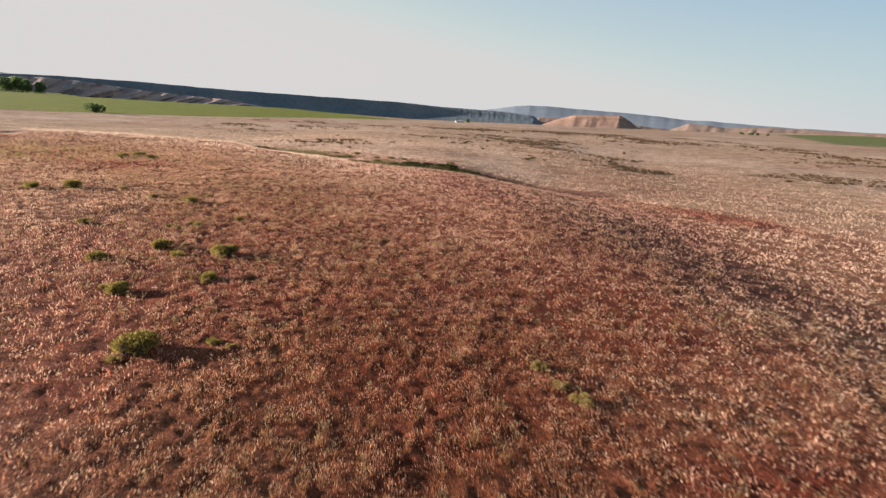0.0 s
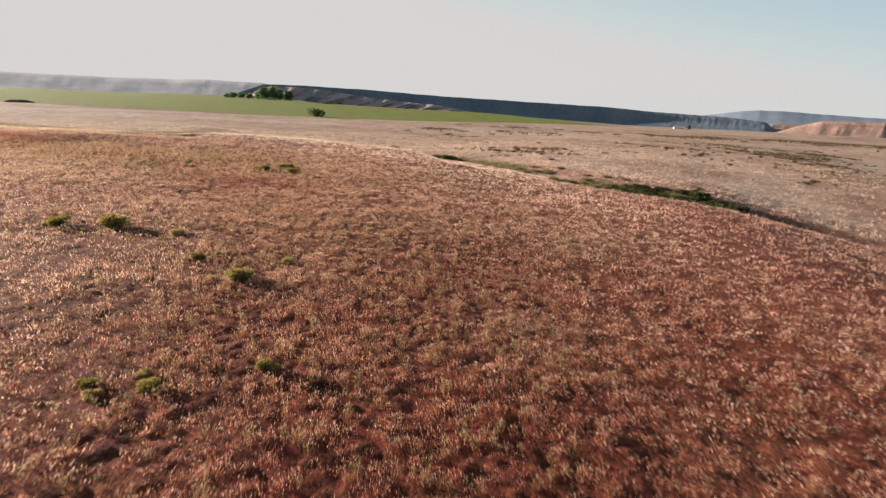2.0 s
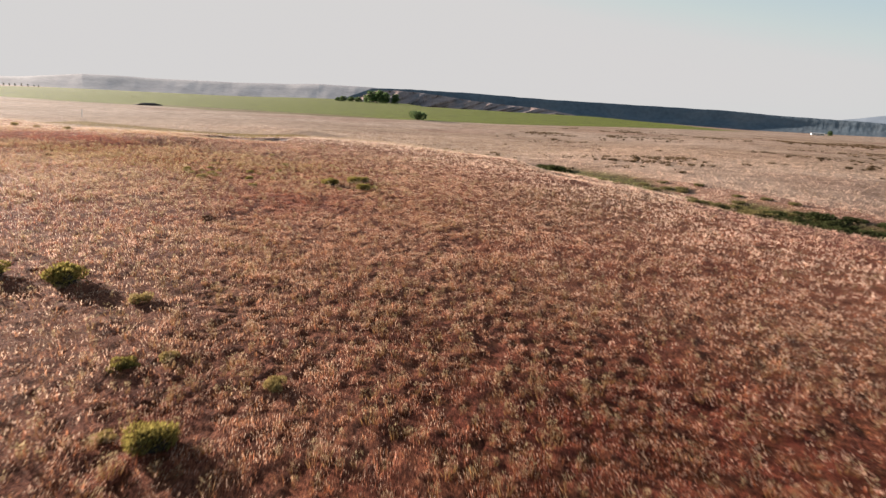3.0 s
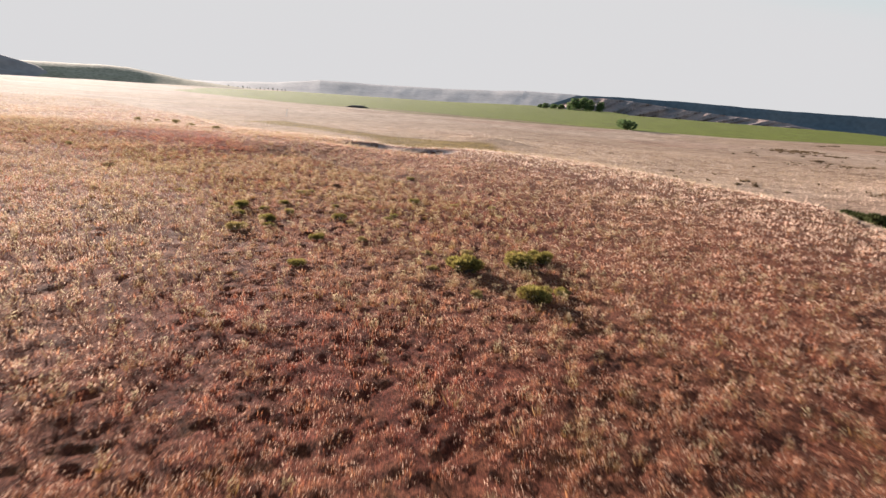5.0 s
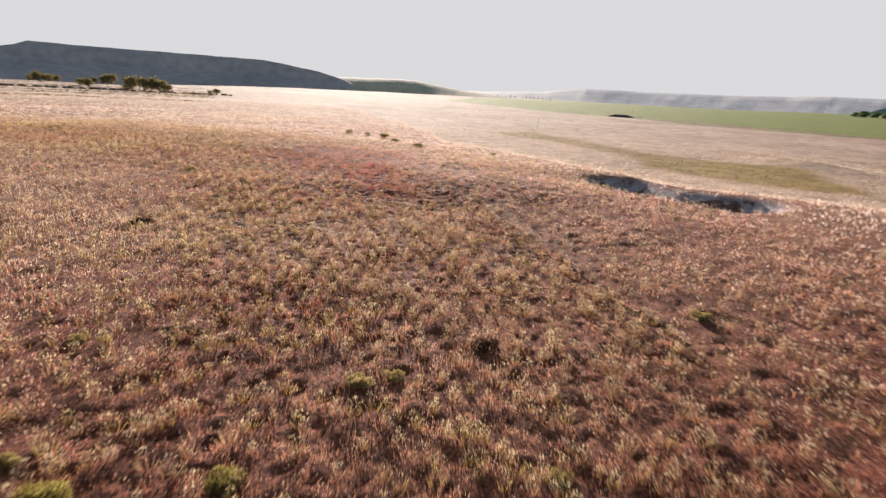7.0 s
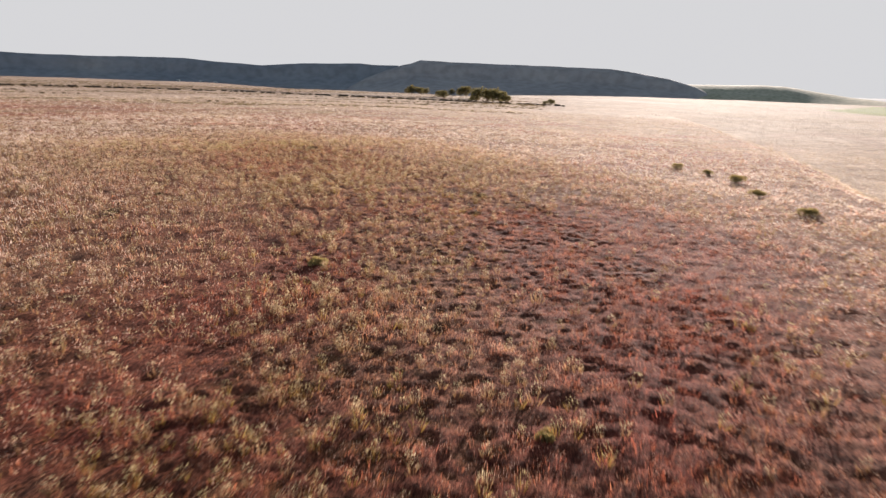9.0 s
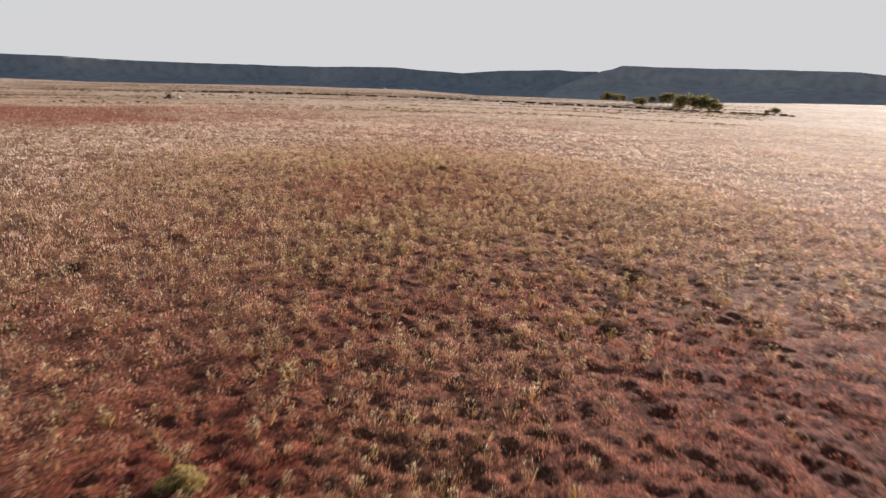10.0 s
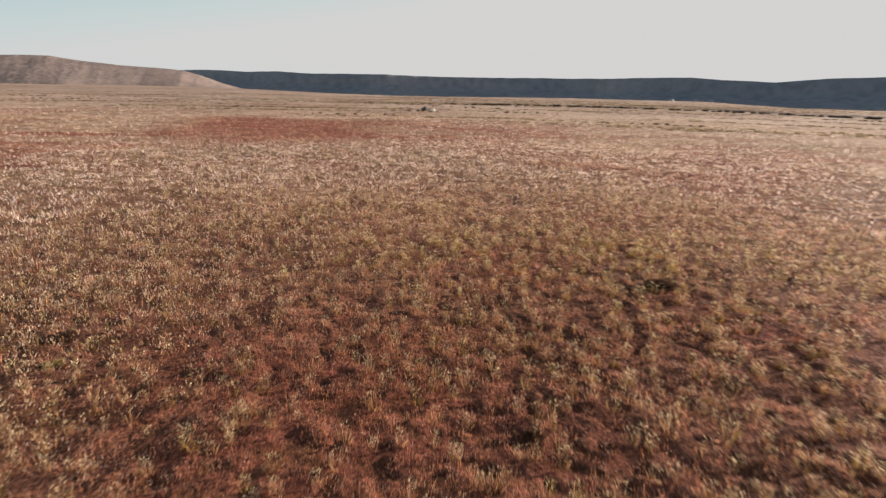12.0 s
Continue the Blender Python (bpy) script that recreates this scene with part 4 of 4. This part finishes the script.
# ---------------------------------------------------------------- bushes and trees
def leaves(bm, centre, radius, count, size, seed, squash=0.8, up=0.4):
    r = random.Random(seed)
    for _ in range(count):
        d = Vector((r.gauss(0, 1), r.gauss(0, 1), r.gauss(0, 1))).normalized() * radius * r.uniform(0.35, 1.0) ** 0.5
        p = Vector(centre) + Vector((d.x, d.y, d.z * squash))
        out = (d.normalized() + Vector((0, 0, up))).normalized()
        side = out.cross(Vector((r.gauss(0, 1), r.gauss(0, 1), r.gauss(0, 1)))).normalized()
        s = size * r.uniform(0.6, 1.3)
        bm.faces.new([bm.verts.new(p - side * s * 0.45), bm.verts.new(p + side * s * 0.45), bm.verts.new(p + out * s * 1.4)])


def limb(bm, a, b, ra, rb, sides=6):
    a, b = Vector(a), Vector(b)
    axis = (b - a).normalized()
    u = axis.orthogonal().normalized()
    v = axis.cross(u)
    rings = []
    for p, r in ((a, ra), (b, rb)):
        rings.append([bm.verts.new(p + (u * math.cos(2 * math.pi * k / sides) + v * math.sin(2 * math.pi * k / sides)) * r) for k in range(sides)])
    for k in range(sides):
        bm.faces.new([rings[0][k], rings[0][(k + 1) % sides], rings[1][(k + 1) % sides], rings[1][k]])


def make_bush(name, label, category, group, mat, seed, radius=0.45, clumps=7, count=55, leaf=0.10, squash=0.75, core=0):
    """A low bush of twigs and leaf clumps on an Empty at its foot."""
    r = random.Random(seed)
    root = tagged(new(name), label, category, group)
    twigs, crown = bmesh.new(), bmesh.new()
    for k in range(clumps):
        a = 2 * math.pi * k / clumps + r.uniform(-0.4, 0.4)
        reach = radius * (0.0 if k == 0 else r.uniform(0.35, 0.75))
        c = Vector((math.cos(a) * reach, math.sin(a) * reach, radius * r.uniform(0.55, 1.0) * squash))
        limb(twigs, (0, 0, -0.05), c, radius * 0.035, radius * 0.015, 4)
        leaves(crown, c, radius * r.uniform(0.38, 0.6), count, leaf, seed * 31 + k, squash, 0.7)
    part("stems", twigs, TWIG, root)
    part("foliage", crown, mat, root)
    if core:
        # Dark solid added for the shade inside the bush and a fuller cast shadow.
        inner = bmesh.new()
        bmesh.ops.create_icosphere(inner, subdivisions=2, radius=1.0)
        for v in inner.verts:
            k = core * radius * (1 + 0.3 * noise.noise(v.co * 2.3 + Vector((seed, 0, 0))))
            v.co = Vector((v.co.x * k, v.co.y * k, radius * 0.3 + max(v.co.z, -0.8) * k * 0.75))
        part("shade_core", inner, BUSH_SHADE, root, "dark core added inside the bush to stand for its shade")
    return root


def settle(x, y, turn=0.0, sink=0.0):
    return pose(x, y, float(land(x, y)) + max(0.0, float(canopy_height(x, y))) * 0.6 - sink, 0, 0, turn)


def plant(models, places, seed):
    """Copies of the model bushes at (x, y, size); the models take the first places."""
    r = random.Random(seed)
    used = set()
    for x, y, s in places:
        k = r.randrange(len(models))
        m = settle(x, y, r.uniform(0, 360), 0.02)
        ob = models[k]
        if k in used:
            ob = copy_thing(ob, m)
        else:
            used.add(k)
            ob.matrix_basis = m
        s *= 1.05
        ob.scale = (s * r.uniform(0.9, 1.15), s * r.uniform(0.9, 1.15), s * r.uniform(0.85, 1.1))


RABBITBRUSH_PLACES = [
    (-6.7, 11.1, 1.0), (-5.2, 11.7, 0.48), (-11.8, 18.0, 0.86), (-9.2, 14.8, 0.91), (-7.3, 16.4, 0.61), (-15.7, 23.5, 0.71), (-7.9, 19.3, 1.15), (-10.5, 19.8, 0.93),
    (-9.4, 18.8, 0.62), (-23.8, 31.5, 1.05), (-22.0, 32.4, 1.2), (-9.6, 25.4, 0.52), (-12.0, 23.6, 0.48), (-10.9, 23.9, 0.51), (-29.1, 50.2, 1.2), (-28.7, 51.8, 0.9), (-16.4, 30.7, 0.65), (-13.8, 29.6, 0.85)]
CREST_PLACES = [
    (-28.8, 52.8, 1.0), (-26.5, 50.1, 0.9), (-26.5, 51.0, 0.5), (-31.4, 46.5, 0.5), (-33.7, 48.2, 0.51), (-38.6, 47.4, 0.51), (-39.0, 47.8, 0.58), (-38.3, 48.4, 0.45),
    (-37.9, 47.3, 0.48), (-37.5, 49.0, 0.41), (-36.6, 47.8, 0.8), (-35.9, 47.6, 0.47), (-39.1, 49.5, 0.48), (-36.0, 50.2, 0.57), (-35.6, 52.3, 0.42), (-35.2, 51.8, 0.4),
    (-37.3, 54.5, 0.54)]
SNAKEWEED_PLACES = [
    (2.9, 9.7, 0.54), (2.6, 10.3, 0.42), (2.3, 11.2, 0.4), (-19.3, 32.8, 0.6), (-13.7, 31.8, 0.42), (-33.0, 49.4, 0.37), (-30.9, 50.3, 0.34), (-29.2, 52.3, 0.42),
    (-27.5, 49.2, 0.37), (-30.3, 51.3, 0.4), (-39.8, 47.1, 0.34), (-39.2, 47.0, 0.38), (-38.0, 51.1, 0.45), (-35.2, 50.2, 0.3), (-36.1, 55.7, 0.48), (-38.6, 53.2, 0.3),
    (-35.8, 46.5, 0.56), (-35.0, 56.8, 0.44), (-33.7, 56.0, 0.43), (-41.0, 51.1, 0.4), (-41.1, 51.6, 0.4), (-42.5, 58.0, 0.5), (-43.0, 46.7, 0.3), (-56.9, 51.5, 0.36),
    (-62.0, 44.9, 0.5), (-71.1, 31.0, 0.37), (-71.4, 62.9, 0.6), (-86.5, 55.6, 0.7), (-88.2, 54.0, 0.8), (-83.8, 56.8, 0.9), (-75.0, 58.2, 0.8), (-79.3, 57.1, 0.7)]
# Dark low spots in the grass, hollows included, all built as shrubs.
DEAD_PLACES = [
    (-6.1, 16.5, 0.8), (-1.8, 17.6, 0.59), (-10.7, 29.7, 0.45), (-8.4, 25.2, 0.76), (-26.1, 39.6, 0.7), (-43.7, 50.7, 0.44), (-51.5, 45.4, 0.8),
    (-42.0, 53.3, 0.7), (-56.5, 51.0, 0.36), (-59.6, 49.1, 0.5), (-72.7, 45.9, 0.7), (-66.9, 34.7, 0.46), (-64.0, 35.8, 0.7), (-69.4, 46.7, 0.63),
    (-82.7, 31.3, 1.0), (-77.1, 35.1, 0.49), (-71.1, 29.9, 0.58), (-29.3, 50.9, 0.4), (-34.8, 53.1, 0.4)]
models = [make_bush("rabbitbrush", "low yellow-green rabbitbrush standing in the dry grass", "bush", "rabbitbrush in the meadow", BRUSH, 100 + k,
                    0.34 + 0.03 * k, 7 + k, 420, 0.034, 0.72, 0.62) for k in range(4)]
plant(models, [(x, y, w / 1.0) for x, y, w in RABBITBRUSH_PLACES + CREST_PLACES], 5)
models = [make_bush("snakeweed", "small pale yellow-green snakeweed clump in the red grass", "bush", "snakeweed in the meadow", SNAKEWEED, 120 + k,
                    0.30 + 0.04 * k, 6 + k, 300, 0.034, 0.75) for k in range(3)]
plant(models, [(x, y, w / 0.85) for x, y, w in SNAKEWEED_PLACES] + [(x + 0.7 * math.sin(37 * x), y + 0.7 * math.cos(53 * y), 0.42) for x, y, w in RABBITBRUSH_PLACES], 9)
models = [make_bush("dead_shrub", "low dark dead shrub sunk in the red grass", "shrub", "dead shrubs in the meadow", DRY_TWIGS, 150 + k,
                    0.36, 7, 190, 0.05, 0.5) for k in range(2)]
plant(models, [(x, y, w / 1.15) for x, y, w in DEAD_PLACES], 19)

# green growth down in the wash
r = random.Random(12)
wash_places = []
for k in range(60):
    i = r.choice([1, 2, 2, 3, 3, 3, 3, 4, 4, 4, 4, 4])
    (ax, ay), (bx, by), u = WASH[i], WASH[i + 1], r.random()
    wash_places.append((ax + (bx - ax) * u + r.gauss(0, 1.5), ay + (by - ay) * u + r.gauss(0.3, 1.7), r.uniform(0.35, 0.65) + (0.4 if i in (3, 4) else 0.1) * r.random()))
wash_places += [(-29.3, 87.0, 1.2), (-28.2, 86.2, 1.3), (-30.4, 88.0, 1.0), (-26.8, 85.6, 0.7)]
models = [make_bush("willow_bush", "dark green willow bush growing in the dry wash", "bush", "willows in the wash", WILLOW, 130 + k, 0.8, 8, 130, 0.1, 0.42) for k in range(2)]
plant(models, [p for p in wash_places if p[0] > -6.5 or p[0] < -20], 6)
models = [make_bush("wash_brush", "olive brush growing along the dry wash", "bush", "brush in the wash", OLIVE_WILLOW, 136 + k, 0.75, 7, 110, 0.1, 0.38) for k in range(2)]
plant(models, [p for p in wash_places if -20 < p[0] <= -6.5] + [(p[0] - 5 - 3 * math.sin(p[1] * 9), p[1] + 4 + math.cos(p[0] * 7), 0.55) for p in wash_places[:14]], 16)

# dry shrubs scattered over the plain
shrub_places = []
while len(shrub_places) < 300:
    x, y = r.uniform(-75, 120), r.uniform(88, 240)
    if x < -28 and y < 150 and r.random() < 0.88:
        continue
    if float(rough(x, y, 22, 61)) + 0.25 * float(rough(x, y, 6, 62)) > 0.64 + 0.1 * abs((y - 130) / 100):
        shrub_places.append((x, y, r.uniform(0.3, 0.45) + 0.4 * r.random() ** 2))
models = [make_bush("desert_shrub", "small dry brown-green shrub on the open plain", "shrub", "shrubs on the plain", SAGE, 160 + k, 0.55, 6, 40, 0.14, 0.6) for k in range(3)]
plant(models, shrub_places, 7)

# low brown scrub too small to tell apart
x, y = rng.uniform(-80, 125, 60000), rng.uniform(86, 260, 60000)
keep = (0.6 * rough(x, y, 24, 61) + 0.4 * rough(x, y, 5, 64) > 0.60) & ((x > -28) | (y > 150) | (rng.random(60000) < 0.12))
x, y = x[keep][:6000], y[keep][:6000]
i = np.repeat(np.arange(len(x)), 9)
ring = rng.uniform(0, 2 * np.pi, len(i))
root = np.stack([x[i] + np.cos(ring) * 0.14, y[i] + np.sin(ring) * 0.14], -1)
brown = np.array((0.13, 0.088, 0.05)) * rng.uniform(0.7, 1.5, (len(x), 1))
joined("low_scrub", [stalks(root, rng.uniform(0.14, 0.34, len(i)), np.full(len(i), 0.16), rng.uniform(0.05, 0.2, len(i)), ring, brown[i] * 0.7, brown[i], True)],
       "low dry brown scrub scattered over the plain")

# broken lines of low scrub along the foot of the ridge
a, d = rng.uniform(98, 200, 90000), 85 + 230 * rng.random(90000)
keep = 0.65 * rough(np.radians(a) * d / 14, d, 3.0, 91, 2) + 0.35 * rough(np.radians(a) * d, d, 30, 92, 2) > 0.615 - 0.03 * fade(110, 200, d)
a, d = np.radians(a[keep][:9000]), d[keep][:9000]
x, y = -60 - np.sin(a) * d, 45 + np.cos(a) * d
i = np.repeat(np.arange(len(x)), 6)
ring = rng.uniform(0, 2 * np.pi, len(i))
root = np.stack([x[i] + np.cos(ring) * 0.2, y[i] + np.sin(ring) * 0.2], -1)
brown = np.array((0.20, 0.15, 0.085)) * rng.uniform(0.7, 1.4, (len(x), 1))
joined("foothill_scrub", [stalks(root, rng.uniform(0.12, 0.3, len(i)), np.full(len(i), 0.2), rng.uniform(0.05, 0.2, len(i)), ring, brown[i] * 0.7, brown[i], True)],
       "low olive-brown scrub in broken lines on the western plain")

# short rows of saltbush across the western plain
salt_places = []
while len(salt_places) < 290:
    a, d = r.uniform(100, 196), 95 + 150 * r.random()
    for k in range(r.randrange(4, 14)):
        b = radians(a) + k * 1.3 / d
        if r.random() < 0.75:
            salt_places.append((-60 - math.sin(b) * (d + r.gauss(0, 0.5)), 45 + math.cos(b) * (d + r.gauss(0, 0.5)), r.uniform(0.3, 0.62)))
models = [make_bush("saltbush", "low brown saltbush in a row on the open plain", "shrub", "saltbush on the western plain", SAGE, 170 + k, 0.55, 5, 30, 0.16, 0.55) for k in range(3)]
plant(models, salt_places, 17)

# greasewood along the ditch
DITCH = [(-226, 26), (-220, -4), (-216, -27), (-214, -49), (-212, -65), (-204, -85), (-178, -113), (-143, -127), (-118, -131)]
ditch_places = []
for (ax, ay), (bx, by) in zip(DITCH, DITCH[1:]):
    steps = int(math.hypot(bx - ax, by - ay) / 0.8)
    for k in range(steps):
        if r.random() < 0.7:
            u = k / steps
            ditch_places.append((ax + (bx - ax) * u + r.gauss(0, 0.5), ay + (by - ay) * u + r.gauss(0, 0.5), r.uniform(0.4, 0.8) * (0.65 if bx > -130 else 1.0)))
models = [make_bush("greasewood", "dark greasewood bush standing along the ditch", "shrub", "greasewood along the ditch", GREASEWOOD, 180 + k, 0.9, 6, 40, 0.26, 0.42) for k in range(2)]
plant(models, ditch_places, 18)


def make_tree(name, label, group, mat, seed, height, spread, clumps, count, leaf, slim=False):
    r = random.Random(seed)
    root = tagged(new(name), label, "tree", group)
    wood, crown = bmesh.new(), bmesh.new()
    knee = Vector((r.uniform(-0.3, 0.3), r.uniform(-0.3, 0.3), height * 0.35))
    limb(wood, (0, 0, -0.3), knee, height * 0.028, height * 0.02, 8)
    limb(wood, knee, (0, 0, height * 0.8), height * 0.02, height * 0.006, 7)
    for k in range(clumps):
        a = r.uniform(0, 2 * math.pi)
        h = height * (r.uniform(0.15, 0.95) if slim else r.uniform(0.07, 0.93))
        wide = spread * (0.55 if slim else math.sqrt(max(0.08, 1 - ((h / height - 0.4) / 0.6) ** 2)))
        c = Vector((math.cos(a) * wide * r.uniform(0.25, 1), math.sin(a) * wide * r.uniform(0.25, 1), h))
        limb(wood, knee + Vector((0, 0, max(0, h - height * 0.5) * 0.5)), c, height * 0.008, height * 0.003, 5)
        leaves(crown, c, spread * r.uniform(0.28, 0.45) * (0.8 if slim else 1), count, leaf, seed * 57 + k, 0.8, 0.2)
    part("trunk", wood, BARK, root)
    part("crown", crown, mat, root)
    return root


def seen_from(ex, ey, az, dist):
    return ex - math.sin(radians(az)) * dist, ey + math.cos(radians(az)) * dist


cotton = make_tree("cottonwood", "dark green cottonwood tree beside the green field", "cottonwoods by the field", COTTONWOOD, 201, 15.0, 6.5, 46, 50, 1.0)
first = True
for az, dist, s in ((38.2, 1000, 1.95), (37.4, 1010, 2.05), (36.8, 1030, 1.8), (35.8, 996, 1.55), (38.7, 1016, 1.2), (39.5, 1040, 0.9), (40.2, 1060, 0.85), (41.0, 1040, 0.9), (41.5, 1050, 0.66)):
    x, y = seen_from(-22, 43.6, az, dist)
    m = settle(x, y, az * 77)
    if first:
        cotton.matrix_basis, first = m, False
        ob = cotton
    else:
        ob = copy_thing(cotton, m)
    s, wide = s * 0.72, 1.6 if s < 1.1 else 1.0
    ob.scale = (s * wide * r.uniform(0.9, 1.15), s * wide * r.uniform(0.9, 1.15), s * r.uniform(0.85, 1.0))

big_bush = make_bush("field_bush", "large round dark bush at the edge of the green field", "bush", "", COTTONWOOD, 220, 2.4, 9, 120, 0.4, 0.8)
big_bush.matrix_basis = settle(-140, 226, 0, 0.3)
big_bush.scale = (1.4, 1.4, 1.3)

poplar = make_tree("poplar", "slim dark poplar in a row beyond the field", "row of poplars", POPLAR, 230, 8.0, 1.4, 16, 24, 0.6, True)
first = True
for k in range(26):
    az, dist = 66.4 + 9.8 * (k / 25) + r.uniform(-0.12, 0.12), 1350 + r.uniform(-25, 25)
    x, y = seen_from(-18.6, 40.7, az, dist)
    m = settle(x, y, k * 50)
    if first:
        poplar.matrix_basis, first = m, False
        ob = poplar
    else:
        ob = copy_thing(poplar, m)
    s = r.uniform(0.45, 0.8)
    ob.scale = (s * 1.6, s * 1.6, s)

# tamarisk thicket at the edge of the plain
models = [make_bush("tamarisk", "tall olive-green tamarisk bush at the edge of the plain", "bush", "tamarisk thicket", OLIVE_WILLOW, 240 + k, 2.0, 8, 90, 0.36, 1.25) for k in range(2)]
places = []
for az, dist, s in ((104.0, 186, 0.75), (104.7, 188, 1.0), (105.4, 190, 1.1), (106.0, 193, 1.2), (107.1, 205, 1.25), (107.4, 210, 0.8), (108.3, 280, 1.3), (108.9, 280, 0.9),
                    (109.8, 270, 0.8), (110.6, 215, 0.95), (111.1, 222, 0.7), (112.4, 300, 0.9), (113.0, 305, 1.1), (113.8, 300, 1.35), (114.2, 305, 0.9), (99.3, 178, 0.55), (100.0, 180, 0.35)):
    x, y = seen_from(-63.2, 48.8, az, dist)
    places.append((x, y, s * 1.0))
plant(models, places, 8)


# ---------------------------------------------------------------- small built things and stones
def box(bm, lo, hi, bevel=0.02):
    made = bmesh.ops.create_cube(bm, size=1.0)
    for v in made["verts"]:
        v.co = Vector([(lo[i] + hi[i]) / 2 + v.co[i] * (hi[i] - lo[i]) for i in range(3)])
    edges = list({e for v in made["verts"] for e in v.link_edges})
    bmesh.ops.bevel(bm, geom=edges, offset=bevel, segments=1, affect="EDGES")


def gable(bm, w, d, z, rise, over=0.3):
    """Two roof slopes with thickness, ridge along x."""
    for side in (-1, 1):
        e, t = side * (d / 2 + over), 0.12
        pts = [(-w / 2 - over, e, z - 0.1), (w / 2 + over, e, z - 0.1), (w / 2 + over, 0, z + rise), (-w / 2 - over, 0, z + rise)]
        lower = [bm.verts.new(p) for p in pts]
        upper = [bm.verts.new((p[0], p[1], p[2] + t)) for p in pts]
        bm.faces.new(lower), bm.faces.new(upper[::-1])
        for k in range(4):
            bm.faces.new([lower[k], lower[(k + 1) % 4], upper[(k + 1) % 4], upper[k]])


def make_shed(name, label, group, w, d, h, rise):
    root = tagged(new(name), label, "building", group)
    b = bmesh.new()
    box(b, (-w / 2, -d / 2, -0.2), (w / 2, d / 2, h))
    for sx in (-1, 1):
        b.faces.new([b.verts.new((sx * (w / 2 - 0.02), -d / 2, h - 0.01)), b.verts.new((sx * (w / 2 - 0.02), d / 2, h - 0.01)), b.verts.new((sx * (w / 2 - 0.02), 0, h + rise))])
    part("wall", b, WHITE_PAINT, root)
    b = bmesh.new()
    gable(b, w, d, h, rise)
    part("roof", b, TIN_ROOF, root, "grey tin roof")
    for k, x in enumerate((-w * 0.28, w * 0.28)):
        b = bmesh.new()
        box(b, (x - 0.5, -d / 2 - 0.04, h * 0.42), (x + 0.5, -d / 2 + 0.03, h * 0.78), 0.01)
        part("window", b, DARK_GLASS, root, "dark window")
    b = bmesh.new()
    box(b, (-0.5, -d / 2 - 0.05, 0), (0.5, -d / 2 + 0.03, min(2.05, h * 0.85)), 0.01)
    part("door", b, TIN_ROOF, root)
    return root


ranch = make_shed("ranch_house", "long low white ranch house far out on the plain", "far buildings", 6, 3, 1.4, 0.5)
x, y = seen_from(0, 0, -1.2, 400)
ranch.matrix_basis = settle(x, y, 8)
ranch.scale = (1.0, 1.0, 0.7)
yard_tree = copy_thing(cotton, settle(*seen_from(0, 0, -2.0, 398), 40))
yard_tree.scale = (0.2, 0.2, 0.17)
tagged(yard_tree, "small green tree beside the white ranch house", "tree", "far trees")
shed = make_shed("farm_shed", "small white farm shed below the dark ridge", "far buildings", 3.2, 2.6, 1.5, 0.5)
shed.matrix_basis = settle(*seen_from(-73.6, 40.3, 136.0, 395), 130)
shed.scale = (0.6, 0.6, 0.6)
for az, dist in ((134.0, 400), (132.7, 405)):
    copy_thing(shed, settle(*seen_from(-73.6, 40.3, az, dist), az)).scale = (0.6, 0.6, 0.6)
for az in (-27.2, -27.35, -27.9, -28.05, -28.1, -28.5, -29.3):
    t = copy_thing(cotton, settle(*seen_from(0, 0, az, 560 + 8 * az % 9), az * 31))
    s = 0.09 + 0.06 * abs(math.sin(az * 7))
    t.scale = (s * 1.3, s * 1.3, s)
    tagged(t, "dark round tree on the low skyline", "tree", "far trees")


def stone(name, label, mat, size, seed):
    bm = bmesh.new()
    bmesh.ops.create_icosphere(bm, subdivisions=3, radius=1.0)
    for v in bm.verts:
        k = 1 + 0.28 * noise.noise(v.co * 1.4 + Vector((seed, 0, 0))) + 0.08 * noise.noise(v.co * 4 + Vector((0, seed, 0)))
        v.co = Vector((v.co.x * size[0], v.co.y * size[1], max(v.co.z, -0.35) * size[2])) * k
    me = bpy.data.meshes.new(name)
    bm.to_mesh(me)
    bm.free()
    me.materials.append(mat)
    return tagged(new(name, me), label, "rock")


rock = stone("boulder", "dark rounded boulder standing alone on the plain", BOULDER, (0.95, 0.7, 0.75), 3)
rock.matrix_basis = settle(-112.4, -63.0, 30)
pale = stone("pale_stone", "pale sunlit stone lying beside a dark boulder", PALE_STONE, (0.45, 0.4, 0.45), 9)
pale.matrix_basis = settle(-113.9, -62.6, 10)
earth = stone("earth_mound", "low dark earth mound at the edge of the green field", BOULDER, (5.2, 3.2, 1.1), 5)
earth.matrix_basis = settle(*seen_from(-22, 43.6, 59.8, 262), 30)

pipe = tagged(new("standpipe"), "leaning white irrigation standpipe at the edge of the field", "pipe")
b = bmesh.new()
limb(b, (0, 0, -0.2), (-0.35, 0.5, 1.9), 0.07, 0.06, 10)
part("upright", b, WHITE_PAINT, pipe)
b = bmesh.new()
limb(b, (-0.35, 0.5, 1.9), (-0.85, 0.75, 1.75), 0.06, 0.08, 10)
part("spout", b, WHITE_PAINT, pipe)
pipe.matrix_basis = settle(-160, 102.5)
